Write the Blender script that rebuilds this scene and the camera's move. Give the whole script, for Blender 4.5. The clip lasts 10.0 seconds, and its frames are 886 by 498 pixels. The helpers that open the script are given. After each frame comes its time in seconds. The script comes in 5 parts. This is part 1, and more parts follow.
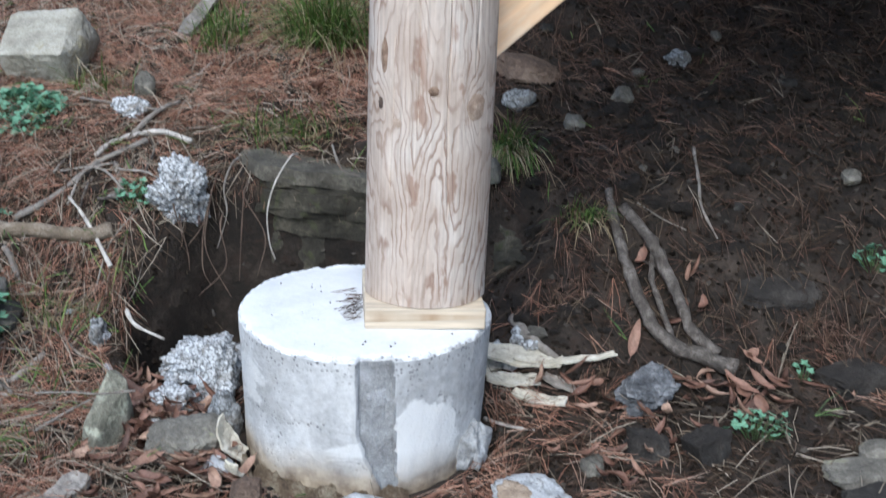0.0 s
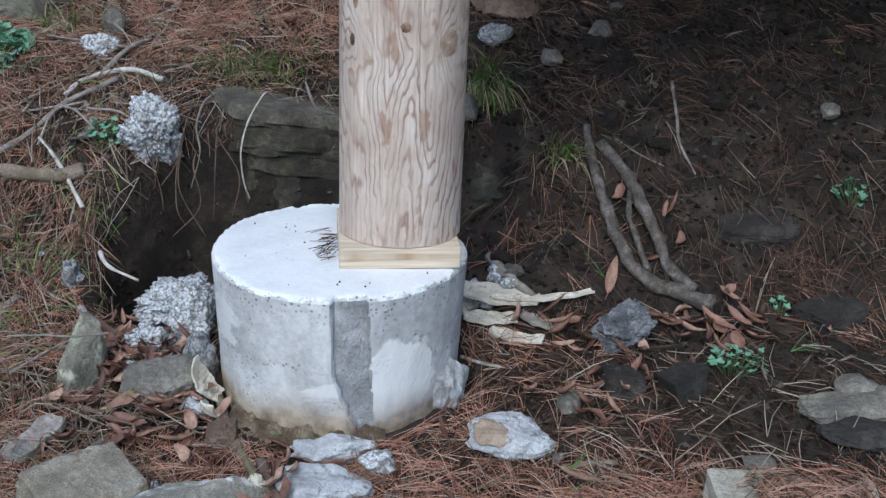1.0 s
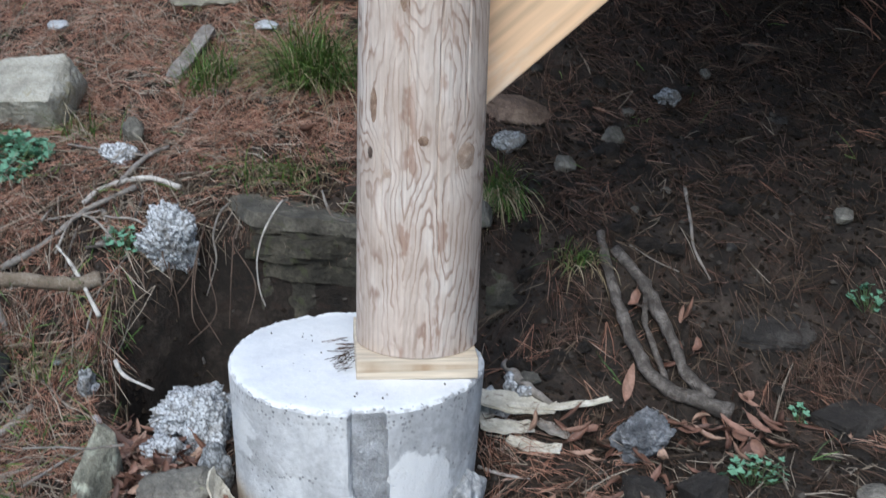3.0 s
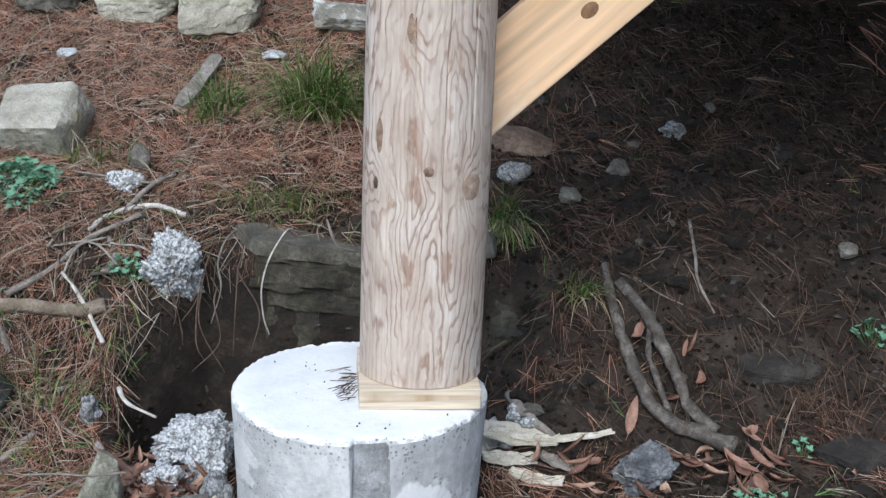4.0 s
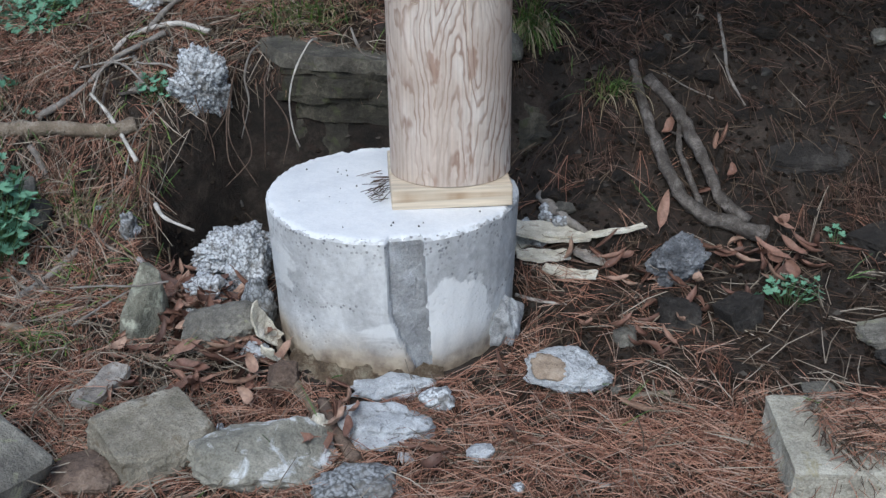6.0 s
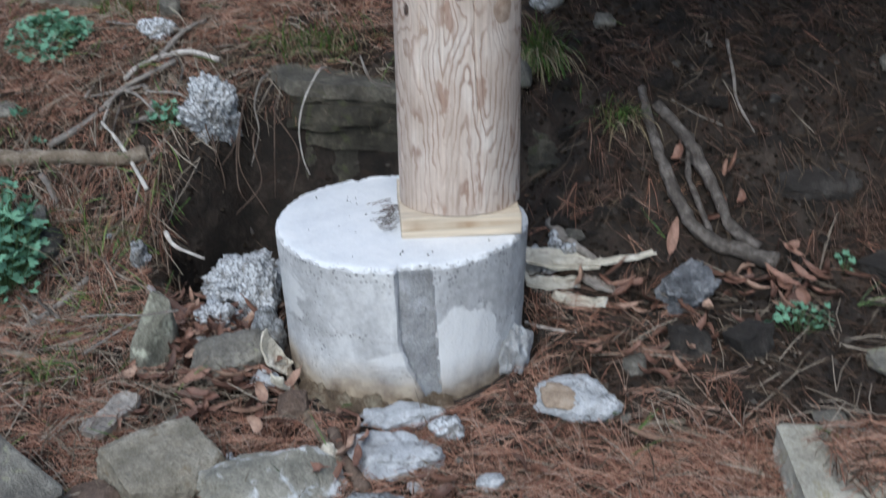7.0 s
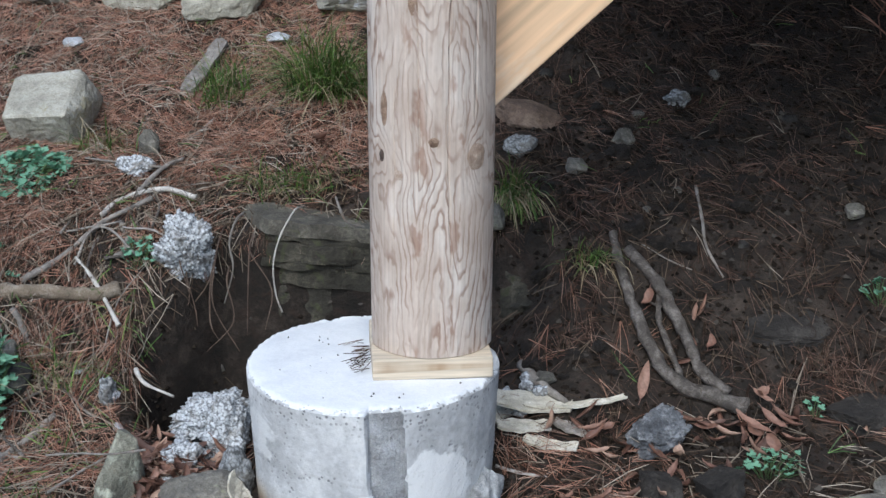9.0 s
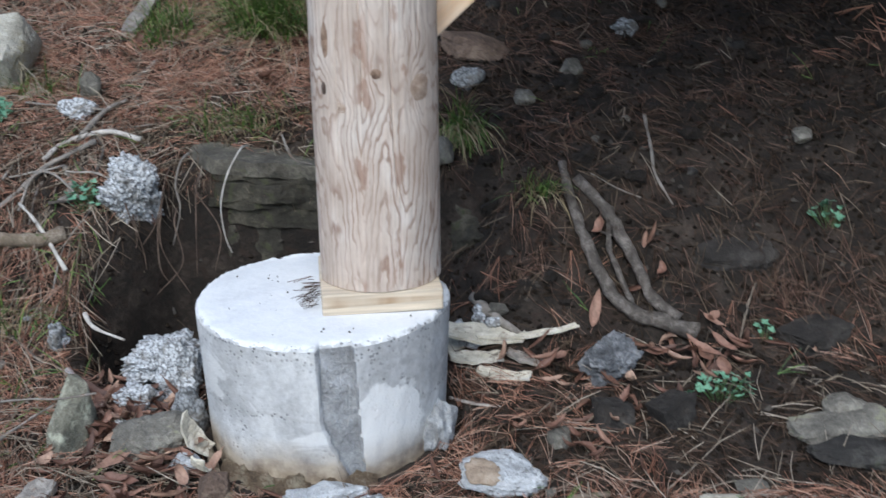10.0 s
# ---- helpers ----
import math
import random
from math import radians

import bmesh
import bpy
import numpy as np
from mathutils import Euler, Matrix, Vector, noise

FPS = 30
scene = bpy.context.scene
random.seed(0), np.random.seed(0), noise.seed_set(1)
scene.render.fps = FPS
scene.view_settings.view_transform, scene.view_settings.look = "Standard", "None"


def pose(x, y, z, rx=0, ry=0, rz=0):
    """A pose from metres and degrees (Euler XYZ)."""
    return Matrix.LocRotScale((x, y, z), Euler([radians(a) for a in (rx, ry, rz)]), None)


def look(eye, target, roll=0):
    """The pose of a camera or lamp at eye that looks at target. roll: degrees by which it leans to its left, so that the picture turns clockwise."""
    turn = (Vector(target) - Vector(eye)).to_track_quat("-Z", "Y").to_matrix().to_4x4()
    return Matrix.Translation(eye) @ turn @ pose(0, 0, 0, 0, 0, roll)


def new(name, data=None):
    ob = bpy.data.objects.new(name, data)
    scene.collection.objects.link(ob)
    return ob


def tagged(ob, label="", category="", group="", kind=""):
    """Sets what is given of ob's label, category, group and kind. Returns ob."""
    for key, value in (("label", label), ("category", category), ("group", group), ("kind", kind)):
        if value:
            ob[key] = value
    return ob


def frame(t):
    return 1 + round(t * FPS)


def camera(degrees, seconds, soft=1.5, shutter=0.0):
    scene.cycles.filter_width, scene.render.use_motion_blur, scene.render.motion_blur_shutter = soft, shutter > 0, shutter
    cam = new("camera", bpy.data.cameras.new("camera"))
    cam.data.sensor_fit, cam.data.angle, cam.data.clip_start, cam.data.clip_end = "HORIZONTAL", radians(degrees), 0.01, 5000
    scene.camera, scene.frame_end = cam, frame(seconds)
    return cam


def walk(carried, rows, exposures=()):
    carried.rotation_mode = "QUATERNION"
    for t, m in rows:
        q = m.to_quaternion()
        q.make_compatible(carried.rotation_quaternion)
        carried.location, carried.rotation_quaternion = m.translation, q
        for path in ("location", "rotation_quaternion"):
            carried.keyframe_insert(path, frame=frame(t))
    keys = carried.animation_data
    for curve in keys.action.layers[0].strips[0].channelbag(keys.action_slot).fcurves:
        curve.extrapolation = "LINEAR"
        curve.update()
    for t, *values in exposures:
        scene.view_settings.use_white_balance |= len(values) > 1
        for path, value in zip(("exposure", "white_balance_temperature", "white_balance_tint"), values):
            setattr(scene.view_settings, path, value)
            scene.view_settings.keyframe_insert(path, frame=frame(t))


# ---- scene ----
cam = camera(40.0, 10.0, soft=1.4, shutter=0.5)

PATH = [
    (0, (0.0959, -1.9950, 1.0943), (0.1325, -0.1021, 0.4495), 2.27),
    (0.5, (0.1047, -1.9836, 1.0903), (0.1597, -0.1190, 0.3692), 2.47),
    (1, (0.1113, -1.9764, 1.0937), (0.1775, -0.1207, 0.3506), 2.11),
    (1.5, (0.1092, -1.9593, 1.0915), (0.1804, -0.1037, 0.3487), 1.95),
    (2, (0.1035, -1.9573, 1.1021), (0.1722, -0.0896, 0.3900), 1.45),
    (2.5, (0.1024, -1.9620, 1.1117), (0.1780, -0.0747, 0.4541), 1.98),
    (3, (0.0962, -1.9672, 1.1220), (0.1449, -0.0602, 0.5213), 1.71),
    (3.2, (0.0972, -1.9632, 1.1171), (0.1402, -0.0492, 0.5384), 1.38),
    (4.3, (0.0960, -1.9820, 1.1261), (0.1349, -0.0605, 0.5724), 2.42),
    (4.5, (0.0918, -1.9931, 1.1083), (0.1242, -0.0765, 0.5378), 2.06),
    (5, (0.0939, -2.0091, 1.0833), (0.0939, -0.1308, 0.3961), 0.37),
    (5.5, (0.0962, -1.9983, 1.0741), (0.0886, -0.1641, 0.2766), 0.30),
    (5.7, (0.1018, -1.9971, 1.0739), (0.0884, -0.1683, 0.2643), -0.26),
    (6.8, (0.0966, -1.9945, 1.0801), (0.0886, -0.1684, 0.2644), -1.34),
    (7, (0.1024, -1.9935, 1.0871), (0.0764, -0.1529, 0.3052), -1.12),
    (7.5, (0.0933, -2.0010, 1.0961), (0.0578, -0.1317, 0.3859), -0.33),
    (8, (0.0962, -1.9954, 1.1016), (0.0842, -0.1055, 0.4474), 0.78),
    (8.5, (0.0997, -1.9910, 1.1189), (0.0922, -0.0822, 0.5220), 0.59),
    (9, (0.1041, -1.9973, 1.1075), (0.1237, -0.0830, 0.5286), 0.21),
    (9.5, (0.1098, -1.9971, 1.0990), (0.1484, -0.0976, 0.4742), 0.46),
    (10, (0.1267, -1.9937, 1.0878), (0.2091, -0.1106, 0.4191), -0.90),
]
walk(cam, [(t, look(eye, target, roll)) for t, eye, target, roll in PATH],
     exposures=[(0.0, 0.46, 6000, 6), (0.5, 0.13, 5900, 6), (1.0, 0.10, 5850, 6), (2.5, 0.19, 6000, 6), (3.2, 0.27, 6050, 6), (4.3, 0.42, 6150, 6),
                (4.6, 0.35, 6150, 6), (5.0, 0.12, 6050, 6), (5.5, 0.04, 6050, 6), (7.5, 0.02, 6050, 6), (8.5, 0.04, 6050, 6), (9.0, 0.24, 6050, 6), (9.5, 0.26, 6050, 6), (10.0, 0.23, 6050, 6)])

# ---- light: an overcast sky, open towards the yard ----
world = bpy.data.worlds.new("sky")
scene.world = world
world.use_nodes = True
wn = world.node_tree.nodes
sky = wn.new("ShaderNodeTexSky")
sky.sky_type, sky.sun_disc = "NISHITA", False
sky.sun_elevation, sky.sun_rotation = radians(48), radians(196)
sky.air_density, sky.dust_density, sky.ozone_density = 1.0, 2.0, 1.5
wn["Background"].inputs["Strength"].default_value = 0.15
world.node_tree.links.new(sky.outputs["Color"], wn["Background"].inputs["Color"])
sun = new("sun", bpy.data.lights.new("sun", "SUN"))
sun.data.energy, sun.data.angle, sun.data.color = 1.8, radians(40), (1.0, 0.99, 0.98)
sun.matrix_world = look((-1.0, -3.6, 4.1), (0, 0, 0))


# ---- materials ----
def material(name):
    m = bpy.data.materials.new(name)
    m.use_nodes = True
    return m, m.node_tree.nodes, m.node_tree.links, m.node_tree.nodes["Principled BSDF"]


def ramp_node(n, stops):
    r = n.new("ShaderNodeValToRGB")
    els = r.color_ramp.elements
    while len(els) < len(stops):
        els.new(0.5)
    for e, (p, c) in zip(els, stops):
        e.position, e.color = p, (*c, 1)
    return r


def coords(n, links, scale=(1, 1, 1)):
    tc, mp = n.new("ShaderNodeTexCoord"), n.new("ShaderNodeMapping")
    mp.inputs["Scale"].default_value = scale
    links.new(tc.outputs["Object"], mp.inputs["Vector"])
    return mp.outputs["Vector"]


def noise_node(n, links, vec, scale, detail=6, rough=0.6, distort=0.0):
    t = n.new("ShaderNodeTexNoise")
    t.inputs["Scale"].default_value, t.inputs["Detail"].default_value = scale, detail
    t.inputs["Roughness"].default_value, t.inputs["Distortion"].default_value = rough, distort
    if vec:
        links.new(vec, t.inputs["Vector"])
    return t.outputs["Fac"]


def mixed(n, links, fac, a, b, how="MIX"):
    x = n.new("ShaderNodeMix")
    x.data_type, x.blend_type = "RGBA", how
    for slot, v in ((x.inputs[0], fac), (x.inputs[6], a), (x.inputs[7], b)):
        if isinstance(v, tuple):
            slot.default_value = (*v, 1)
        elif isinstance(v, (int, float)):
            slot.default_value = v
        else:
            links.new(v, slot)
    return x.outputs[2]


def bumped(n, links, bsdf, height, strength=0.5, distance=0.01):
    b = n.new("ShaderNodeBump")
    b.inputs["Strength"].default_value, b.inputs["Distance"].default_value = strength, distance
    links.new(height, b.inputs["Height"])
    links.new(b.outputs["Normal"], bsdf.inputs["Normal"])


def rocky(name, dark, mid, light, scale=9.0, rough=0.85, bump=0.6, spots=None, vary=0.0, spot_at=(0.58, 0.66), gritty=1.0):
    """Two-scale mottled surface; spots: a second colour in patches (lichen, lime, dirt)."""
    m, n, l, bsdf = material(name)
    v = coords(n, l)
    big, fine = noise_node(n, l, v, scale, 5, 0.62), noise_node(n, l, v, scale * 9, 4, 0.7)
    add = n.new("ShaderNodeMath")
    add.operation = "MULTIPLY_ADD"
    l.new(fine, add.inputs[0])
    add.inputs[1].default_value = 0.45
    l.new(big, add.inputs[2])
    r = ramp_node(n, [(0.48, dark), (0.72, mid), (0.95, light)])
    l.new(add.outputs[0], r.inputs[0])
    grit = ramp_node(n, [(0.32, (0.66, 0.65, 0.64)), (0.50, (1, 1, 1)), (0.70, (1.18, 1.18, 1.17))])
    l.new(noise_node(n, l, v, scale * 32, 3, 0.7), grit.inputs[0])
    col = mixed(n, l, gritty, r.outputs[0], grit.outputs[0], "MULTIPLY")
    if spots:
        sp = noise_node(n, l, v, scale * 1.7, 6, 0.7, 0.6)
        k = ramp_node(n, [(spot_at[0], (0, 0, 0)), (spot_at[1], (1, 1, 1))])
        l.new(sp, k.inputs[0])
        col = mixed(n, l, k.outputs[0], col, spots)
    if vary:
        info, h = n.new("ShaderNodeObjectInfo"), n.new("ShaderNodeHueSaturation")
        mr = n.new("ShaderNodeMapRange")
        mr.inputs[3].default_value, mr.inputs[4].default_value = 1 - vary, 1 + vary
        l.new(info.outputs["Random"], mr.inputs[0])
        l.new(mr.outputs[0], h.inputs["Value"])
        l.new(col, h.inputs["Color"])
        col = h.outputs[0]
    l.new(col, bsdf.inputs["Base Color"])
    bsdf.inputs["Roughness"].default_value = rough
    bumped(n, l, bsdf, add.outputs[0], bump, 0.012)
    return m


def litter(name, tones, rough=0.7, sheen=0.2):
    """Many small pieces in one mesh: each island takes its own tone."""
    m, n, l, bsdf = material(name)
    g = n.new("ShaderNodeNewGeometry")
    r = ramp_node(n, [(i / (len(tones) - 1), c) for i, c in enumerate(tones)])
    l.new(g.outputs["Random Per Island"], r.inputs[0])
    l.new(r.outputs[0], bsdf.inputs["Base Color"])
    bsdf.inputs["Roughness"].default_value = rough
    bsdf.inputs["Specular IOR Level"].default_value = sheen
    return m


def wood(name, pale, line, patch, stretch=(7, 7, 1.1), rings=16.0, rough=0.75, patch_amount=0.6, axis_noise=0.5, fibres=(160, 160, 5), ring_edge=(0.62, 0.95)):
    """Sawn or peeled wood: growth rings cut into long loops, patches of stain, fine fibre."""
    m, n, l, bsdf = material(name)
    v = coords(n, l, stretch)
    f = noise_node(n, l, v, 1.0, 1.5, 0.4, axis_noise)
    mul, sn = n.new("ShaderNodeMath"), n.new("ShaderNodeMath")
    mul.operation, sn.operation = "MULTIPLY", "SINE"
    mul.inputs[1].default_value = rings * 6.28
    l.new(f, mul.inputs[0])
    l.new(mul.outputs[0], sn.inputs[0])
    k = ramp_node(n, [(ring_edge[0], (0, 0, 0)), (ring_edge[1], (1, 1, 1))])
    l.new(sn.outputs[0], k.inputs[0])
    fibre = noise_node(n, l, coords(n, l, fibres), 1.0, 3, 0.6)
    fade = noise_node(n, l, coords(n, l, (9, 9, 3)), 1.0, 4, 0.6)
    fr = ramp_node(n, [(0.38, (0.15, 0.15, 0.15)), (0.62, (1, 1, 1))])
    l.new(fade, fr.inputs[0])
    kk = mixed(n, l, 1.0, k.outputs[0], fr.outputs[0], "MULTIPLY")
    pr = ramp_node(n, [(0.56, (0, 0, 0)), (0.70, (patch_amount,) * 3)])
    l.new(noise_node(n, l, coords(n, l, (20, 20, 6)), 1.0, 4, 0.65), pr.inputs[0])
    base = mixed(n, l, pr.outputs[0], pale, patch)
    base = mixed(n, l, kk, base, line)
    fb = ramp_node(n, [(0.3, (0.72, 0.72, 0.72)), (0.7, (1.12, 1.12, 1.12))])
    l.new(fibre, fb.inputs[0])
    base = mixed(n, l, 1.0, base, fb.outputs[0], "MULTIPLY")
    l.new(base, bsdf.inputs["Base Color"])
    bsdf.inputs["Roughness"].default_value = rough
    bumped(n, l, bsdf, fibre, 0.25, 0.002)
    return m


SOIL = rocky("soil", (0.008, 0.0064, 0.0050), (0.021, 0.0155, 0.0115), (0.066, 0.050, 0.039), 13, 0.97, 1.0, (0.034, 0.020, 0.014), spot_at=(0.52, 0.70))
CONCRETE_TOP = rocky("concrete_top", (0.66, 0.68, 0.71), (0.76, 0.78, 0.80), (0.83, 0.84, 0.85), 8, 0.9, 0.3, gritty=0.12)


def calc(n, links, kind, a, b=0.0, c=None):
    """One arithmetic node; plain numbers and sockets mix freely."""
    x = n.new("ShaderNodeMath")
    x.operation = kind
    for slot, v in zip(x.inputs, (a, b, c)):
        if isinstance(v, (int, float)):
            slot.default_value = v
        elif v is not None:
            links.new(v, slot)
    return x.outputs[0]


def peeled_log():
    """Slab-cut log face: growth rings in long nested loops round two columns, swirls at the knots, resin stains."""
    m, n, l, bsdf = material("peeled_log")
    v = coords(n, l)
    sep = n.new("ShaderNodeSeparateXYZ")
    l.new(v, sep.inputs[0])
    x, z = sep.outputs["X"], sep.outputs["Z"]
    sway = noise_node(n, l, coords(n, l, (3, 3, 4)), 1.0, 2, 0.5)
    xs_ = calc(n, l, "MULTIPLY_ADD", sway, 0.05, calc(n, l, "SUBTRACT", x, 0.025))
    left, right = calc(n, l, "ABSOLUTE", calc(n, l, "ADD", xs_, 0.036)), calc(n, l, "ABSOLUTE", calc(n, l, "SUBTRACT", xs_, 0.034))
    column = calc(n, l, "SMOOTH_MIN", left, right, 0.03)
    height = calc(n, l, "ABSOLUTE", calc(n, l, "SUBTRACT", z, 0.37))
    warp = noise_node(n, l, coords(n, l, (22, 22, 7)), 1.0, 2, 0.5)
    ripple = noise_node(n, l, coords(n, l, (90, 90, 40)), 1.0, 1, 0.5)
    g = calc(n, l, "MULTIPLY_ADD", column, 6.5, height)
    g = calc(n, l, "MULTIPLY_ADD", warp, 0.34, g)
    g = calc(n, l, "MULTIPLY_ADD", ripple, 0.06, g)
    for kx, kz, reach, push in ((0.067, 0.340, 0.055, 0.30), (-0.005, 0.368, 0.030, 0.14), (-0.088, 0.340, 0.032, 0.16), (-0.060, 0.312, 0.030, 0.12), (-0.036, 0.59, 0.04, 0.10)):
        near, fall = n.new("ShaderNodeVectorMath"), n.new("ShaderNodeMapRange")
        near.operation, fall.interpolation_type = "DISTANCE", "SMOOTHSTEP"
        l.new(coords(n, l, (1, 0, 0.6)), near.inputs[0])
        near.inputs[1].default_value = (kx, 0, kz * 0.6)
        for slot, val in zip(list(fall.inputs)[1:5], (0.0, reach, push, 0.0)):
            slot.default_value = val
        l.new(near.outputs["Value"], fall.inputs[0])
        g = calc(n, l, "ADD", g, fall.outputs[0])
    ring = calc(n, l, "FRACT", calc(n, l, "MULTIPLY", g, 12.5))
    late = ramp_node(n, [(0.0, (0.75, 0.75, 0.75)), (0.10, (0, 0, 0)), (0.66, (0.04, 0.04, 0.04)), (0.92, (0.95, 0.95, 0.95)), (1.0, (0.9, 0.9, 0.9))])
    l.new(ring, late.inputs[0])
    fade = ramp_node(n, [(0.36, (0.10, 0.10, 0.10)), (0.58, (0.95, 0.95, 0.95))])
    l.new(noise_node(n, l, coords(n, l, (16, 16, 6)), 1.0, 4, 0.6), fade.inputs[0])
    lines = mixed(n, l, 1.0, late.outputs[0], fade.outputs[0], "MULTIPLY")
    tone = ramp_node(n, [(0.35, (0.49, 0.40, 0.335)), (0.52, (0.605, 0.515, 0.445)), (0.68, (0.70, 0.635, 0.575))])
    l.new(noise_node(n, l, coords(n, l, (13, 13, 7)), 1.0, 5, 0.65), tone.inputs[0])
    # resin stains run down the columns
    near_column = ramp_node(n, [(0.006, (1, 1, 1)), (0.020, (0, 0, 0))])
    l.new(column, near_column.inputs[0])
    blot = ramp_node(n, [(0.52, (0, 0, 0)), (0.59, (0.8, 0.8, 0.8))])
    l.new(noise_node(n, l, coords(n, l, (34, 34, 15)), 1.0, 3, 0.6), blot.inputs[0])
    stain = mixed(n, l, 1.0, blot.outputs[0], near_column.outputs[0], "MULTIPLY")
    col = mixed(n, l, stain, tone.outputs[0], (0.355, 0.225, 0.165))
    col = mixed(n, l, lines, col, (0.30, 0.195, 0.145))
    fibre = noise_node(n, l, coords(n, l, (170, 170, 6)), 1.0, 3, 0.6)
    fb = ramp_node(n, [(0.3, (0.80, 0.79, 0.78)), (0.7, (1.10, 1.10, 1.10))])
    l.new(fibre, fb.inputs[0])
    col = mixed(n, l, 1.0, col, fb.outputs[0], "MULTIPLY")
    l.new(col, bsdf.inputs["Base Color"])
    bsdf.inputs["Roughness"].default_value = 0.75
    bumped(n, l, bsdf, mixed(n, l, 0.5, fibre, late.outputs[0], "SUBTRACT"), 0.35, 0.002)
    return m


POST_WOOD = peeled_log()
PAD_WOOD = wood("sawn_pine", (0.64, 0.545, 0.42), (0.40, 0.28, 0.175), (0.62, 0.52, 0.40), (1.0, 5, 30), 3, 0.7, 0.5, 0.2, (6, 120, 160))
BRACE_WOOD = wood("planed_pine", (0.84, 0.58, 0.36), (0.74, 0.47, 0.27), (0.86, 0.68, 0.50), (10, 10, 1.0), 3, 0.6, 0.9, 0.2, (45, 45, 2.0))


def concrete_side():
    """Formed concrete: pour lines, pits in bands, smooth lime patches, ochre stain at the foot."""
    m, n, l, bsdf = material("formed_concrete")
    v = coords(n, l)
    big, fine = noise_node(n, l, v, 7, 5, 0.6), noise_node(n, l, v, 70, 4, 0.7)
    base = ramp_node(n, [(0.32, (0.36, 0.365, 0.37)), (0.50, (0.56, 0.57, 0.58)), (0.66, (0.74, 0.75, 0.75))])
    l.new(big, base.inputs[0])
    grain = ramp_node(n, [(0.30, (0.80, 0.80, 0.80)), (0.65, (1.06, 1.06, 1.06))])
    l.new(fine, grain.inputs[0])
    col = mixed(n, l, 1.0, base.outputs[0], grain.outputs[0], "MULTIPLY")
    # pits and aggregate, in uneven patches and along the pour lines
    vor = n.new("ShaderNodeTexVoronoi")
    vor.inputs["Scale"].default_value = 115
    l.new(v, vor.inputs["Vector"])
    pit = ramp_node(n, [(0.20, (1, 1, 1)), (0.36, (0, 0, 0))])
    l.new(vor.outputs["Distance"], pit.inputs[0])
    sep = n.new("ShaderNodeSeparateXYZ")
    l.new(v, sep.inputs[0])
    wob = n.new("ShaderNodeMath")
    wob.operation = "MULTIPLY_ADD"
    l.new(noise_node(n, l, v, 5, 3, 0.6), wob.inputs[0])
    wob.inputs[1].default_value = 0.09
    l.new(sep.outputs["Z"], wob.inputs[2])
    band = ramp_node(n, [(0.0, (0, 0, 0)), (0.205, (0, 0, 0)), (0.215, (1, 1, 1)), (0.222, (0.25, 0.25, 0.25)), (0.235, (0, 0, 0)), (0.30, (0, 0, 0)), (0.325, (0.8, 0.8, 0.8)), (0.36, (0.9, 0.9, 0.9))])
    l.new(wob.outputs[0], band.inputs[0])
    rnd = ramp_node(n, [(0.52, (0, 0, 0)), (0.66, (0.8, 0.8, 0.8))])
    l.new(noise_node(n, l, v, 11, 5, 0.7), rnd.inputs[0])
    where = mixed(n, l, 1.0, band.outputs[0], rnd.outputs[0], "LIGHTEN")
    pits = mixed(n, l, 1.0, pit.outputs[0], where, "MULTIPLY")
    col = mixed(n, l, pits, col, (0.17, 0.17, 0.18))
    seam = ramp_node(n, [(0.2115, (0, 0, 0)), (0.2135, (0.55, 0.55, 0.55)), (0.2155, (0, 0, 0))])
    l.new(wob.outputs[0], seam.inputs[0])
    col = mixed(n, l, seam.outputs[0], col, (0.30, 0.29, 0.28))
    # smooth pale skin of lime
    skin = ramp_node(n, [(0.56, (0, 0, 0)), (0.61, (0.6, 0.6, 0.6))])
    l.new(noise_node(n, l, coords(n, l, (6, 6, 9)), 1.3, 4, 0.6, 0.5), skin.inputs[0])
    col = mixed(n, l, skin.outputs[0], col, (0.76, 0.77, 0.77))
    # one large smooth smear beside the channel
    far = n.new("ShaderNodeVectorMath")
    far.operation = "DISTANCE"
    l.new(v, far.inputs[0])
    far.inputs[1].default_value = (0.115, -0.185, 0.135)
    edge = n.new("ShaderNodeMath")
    edge.operation = "MULTIPLY_ADD"
    l.new(noise_node(n, l, v, 14, 4, 0.6), edge.inputs[0])
    edge.inputs[1].default_value = 0.16
    l.new(far.outputs["Value"], edge.inputs[2])
    smear = ramp_node(n, [(0.148, (0.95, 0.95, 0.95)), (0.156, (0, 0, 0))])
    l.new(edge.outputs[0], smear.inputs[0])
    col = mixed(n, l, smear.outputs[0], col, (0.80, 0.81, 0.81))
    # ochre splash of soil at the foot
    stain = ramp_node(n, [(0.10, (1, 1, 1)), (0.125, (0.8, 0.8, 0.8)), (0.14, (0.45, 0.45, 0.45)), (0.175, (0, 0, 0))])
    l.new(wob.outputs[0], stain.inputs[0])
    mud = ramp_node(n, [(0.35, (0.15, 0.105, 0.07)), (0.62, (0.45, 0.37, 0.27))])
    l.new(noise_node(n, l, v, 22, 4, 0.6), mud.inputs[0])
    col = mixed(n, l, stain.outputs[0], col, mud.outputs[0])
    l.new(col, bsdf.inputs["Base Color"])
    bsdf.inputs["Roughness"].default_value = 0.9
    h = mixed(n, l, 0.6, fine, pits, "SUBTRACT")
    bumped(n, l, bsdf, h, 0.5, 0.004)
    return m


CONCRETE = concrete_side()


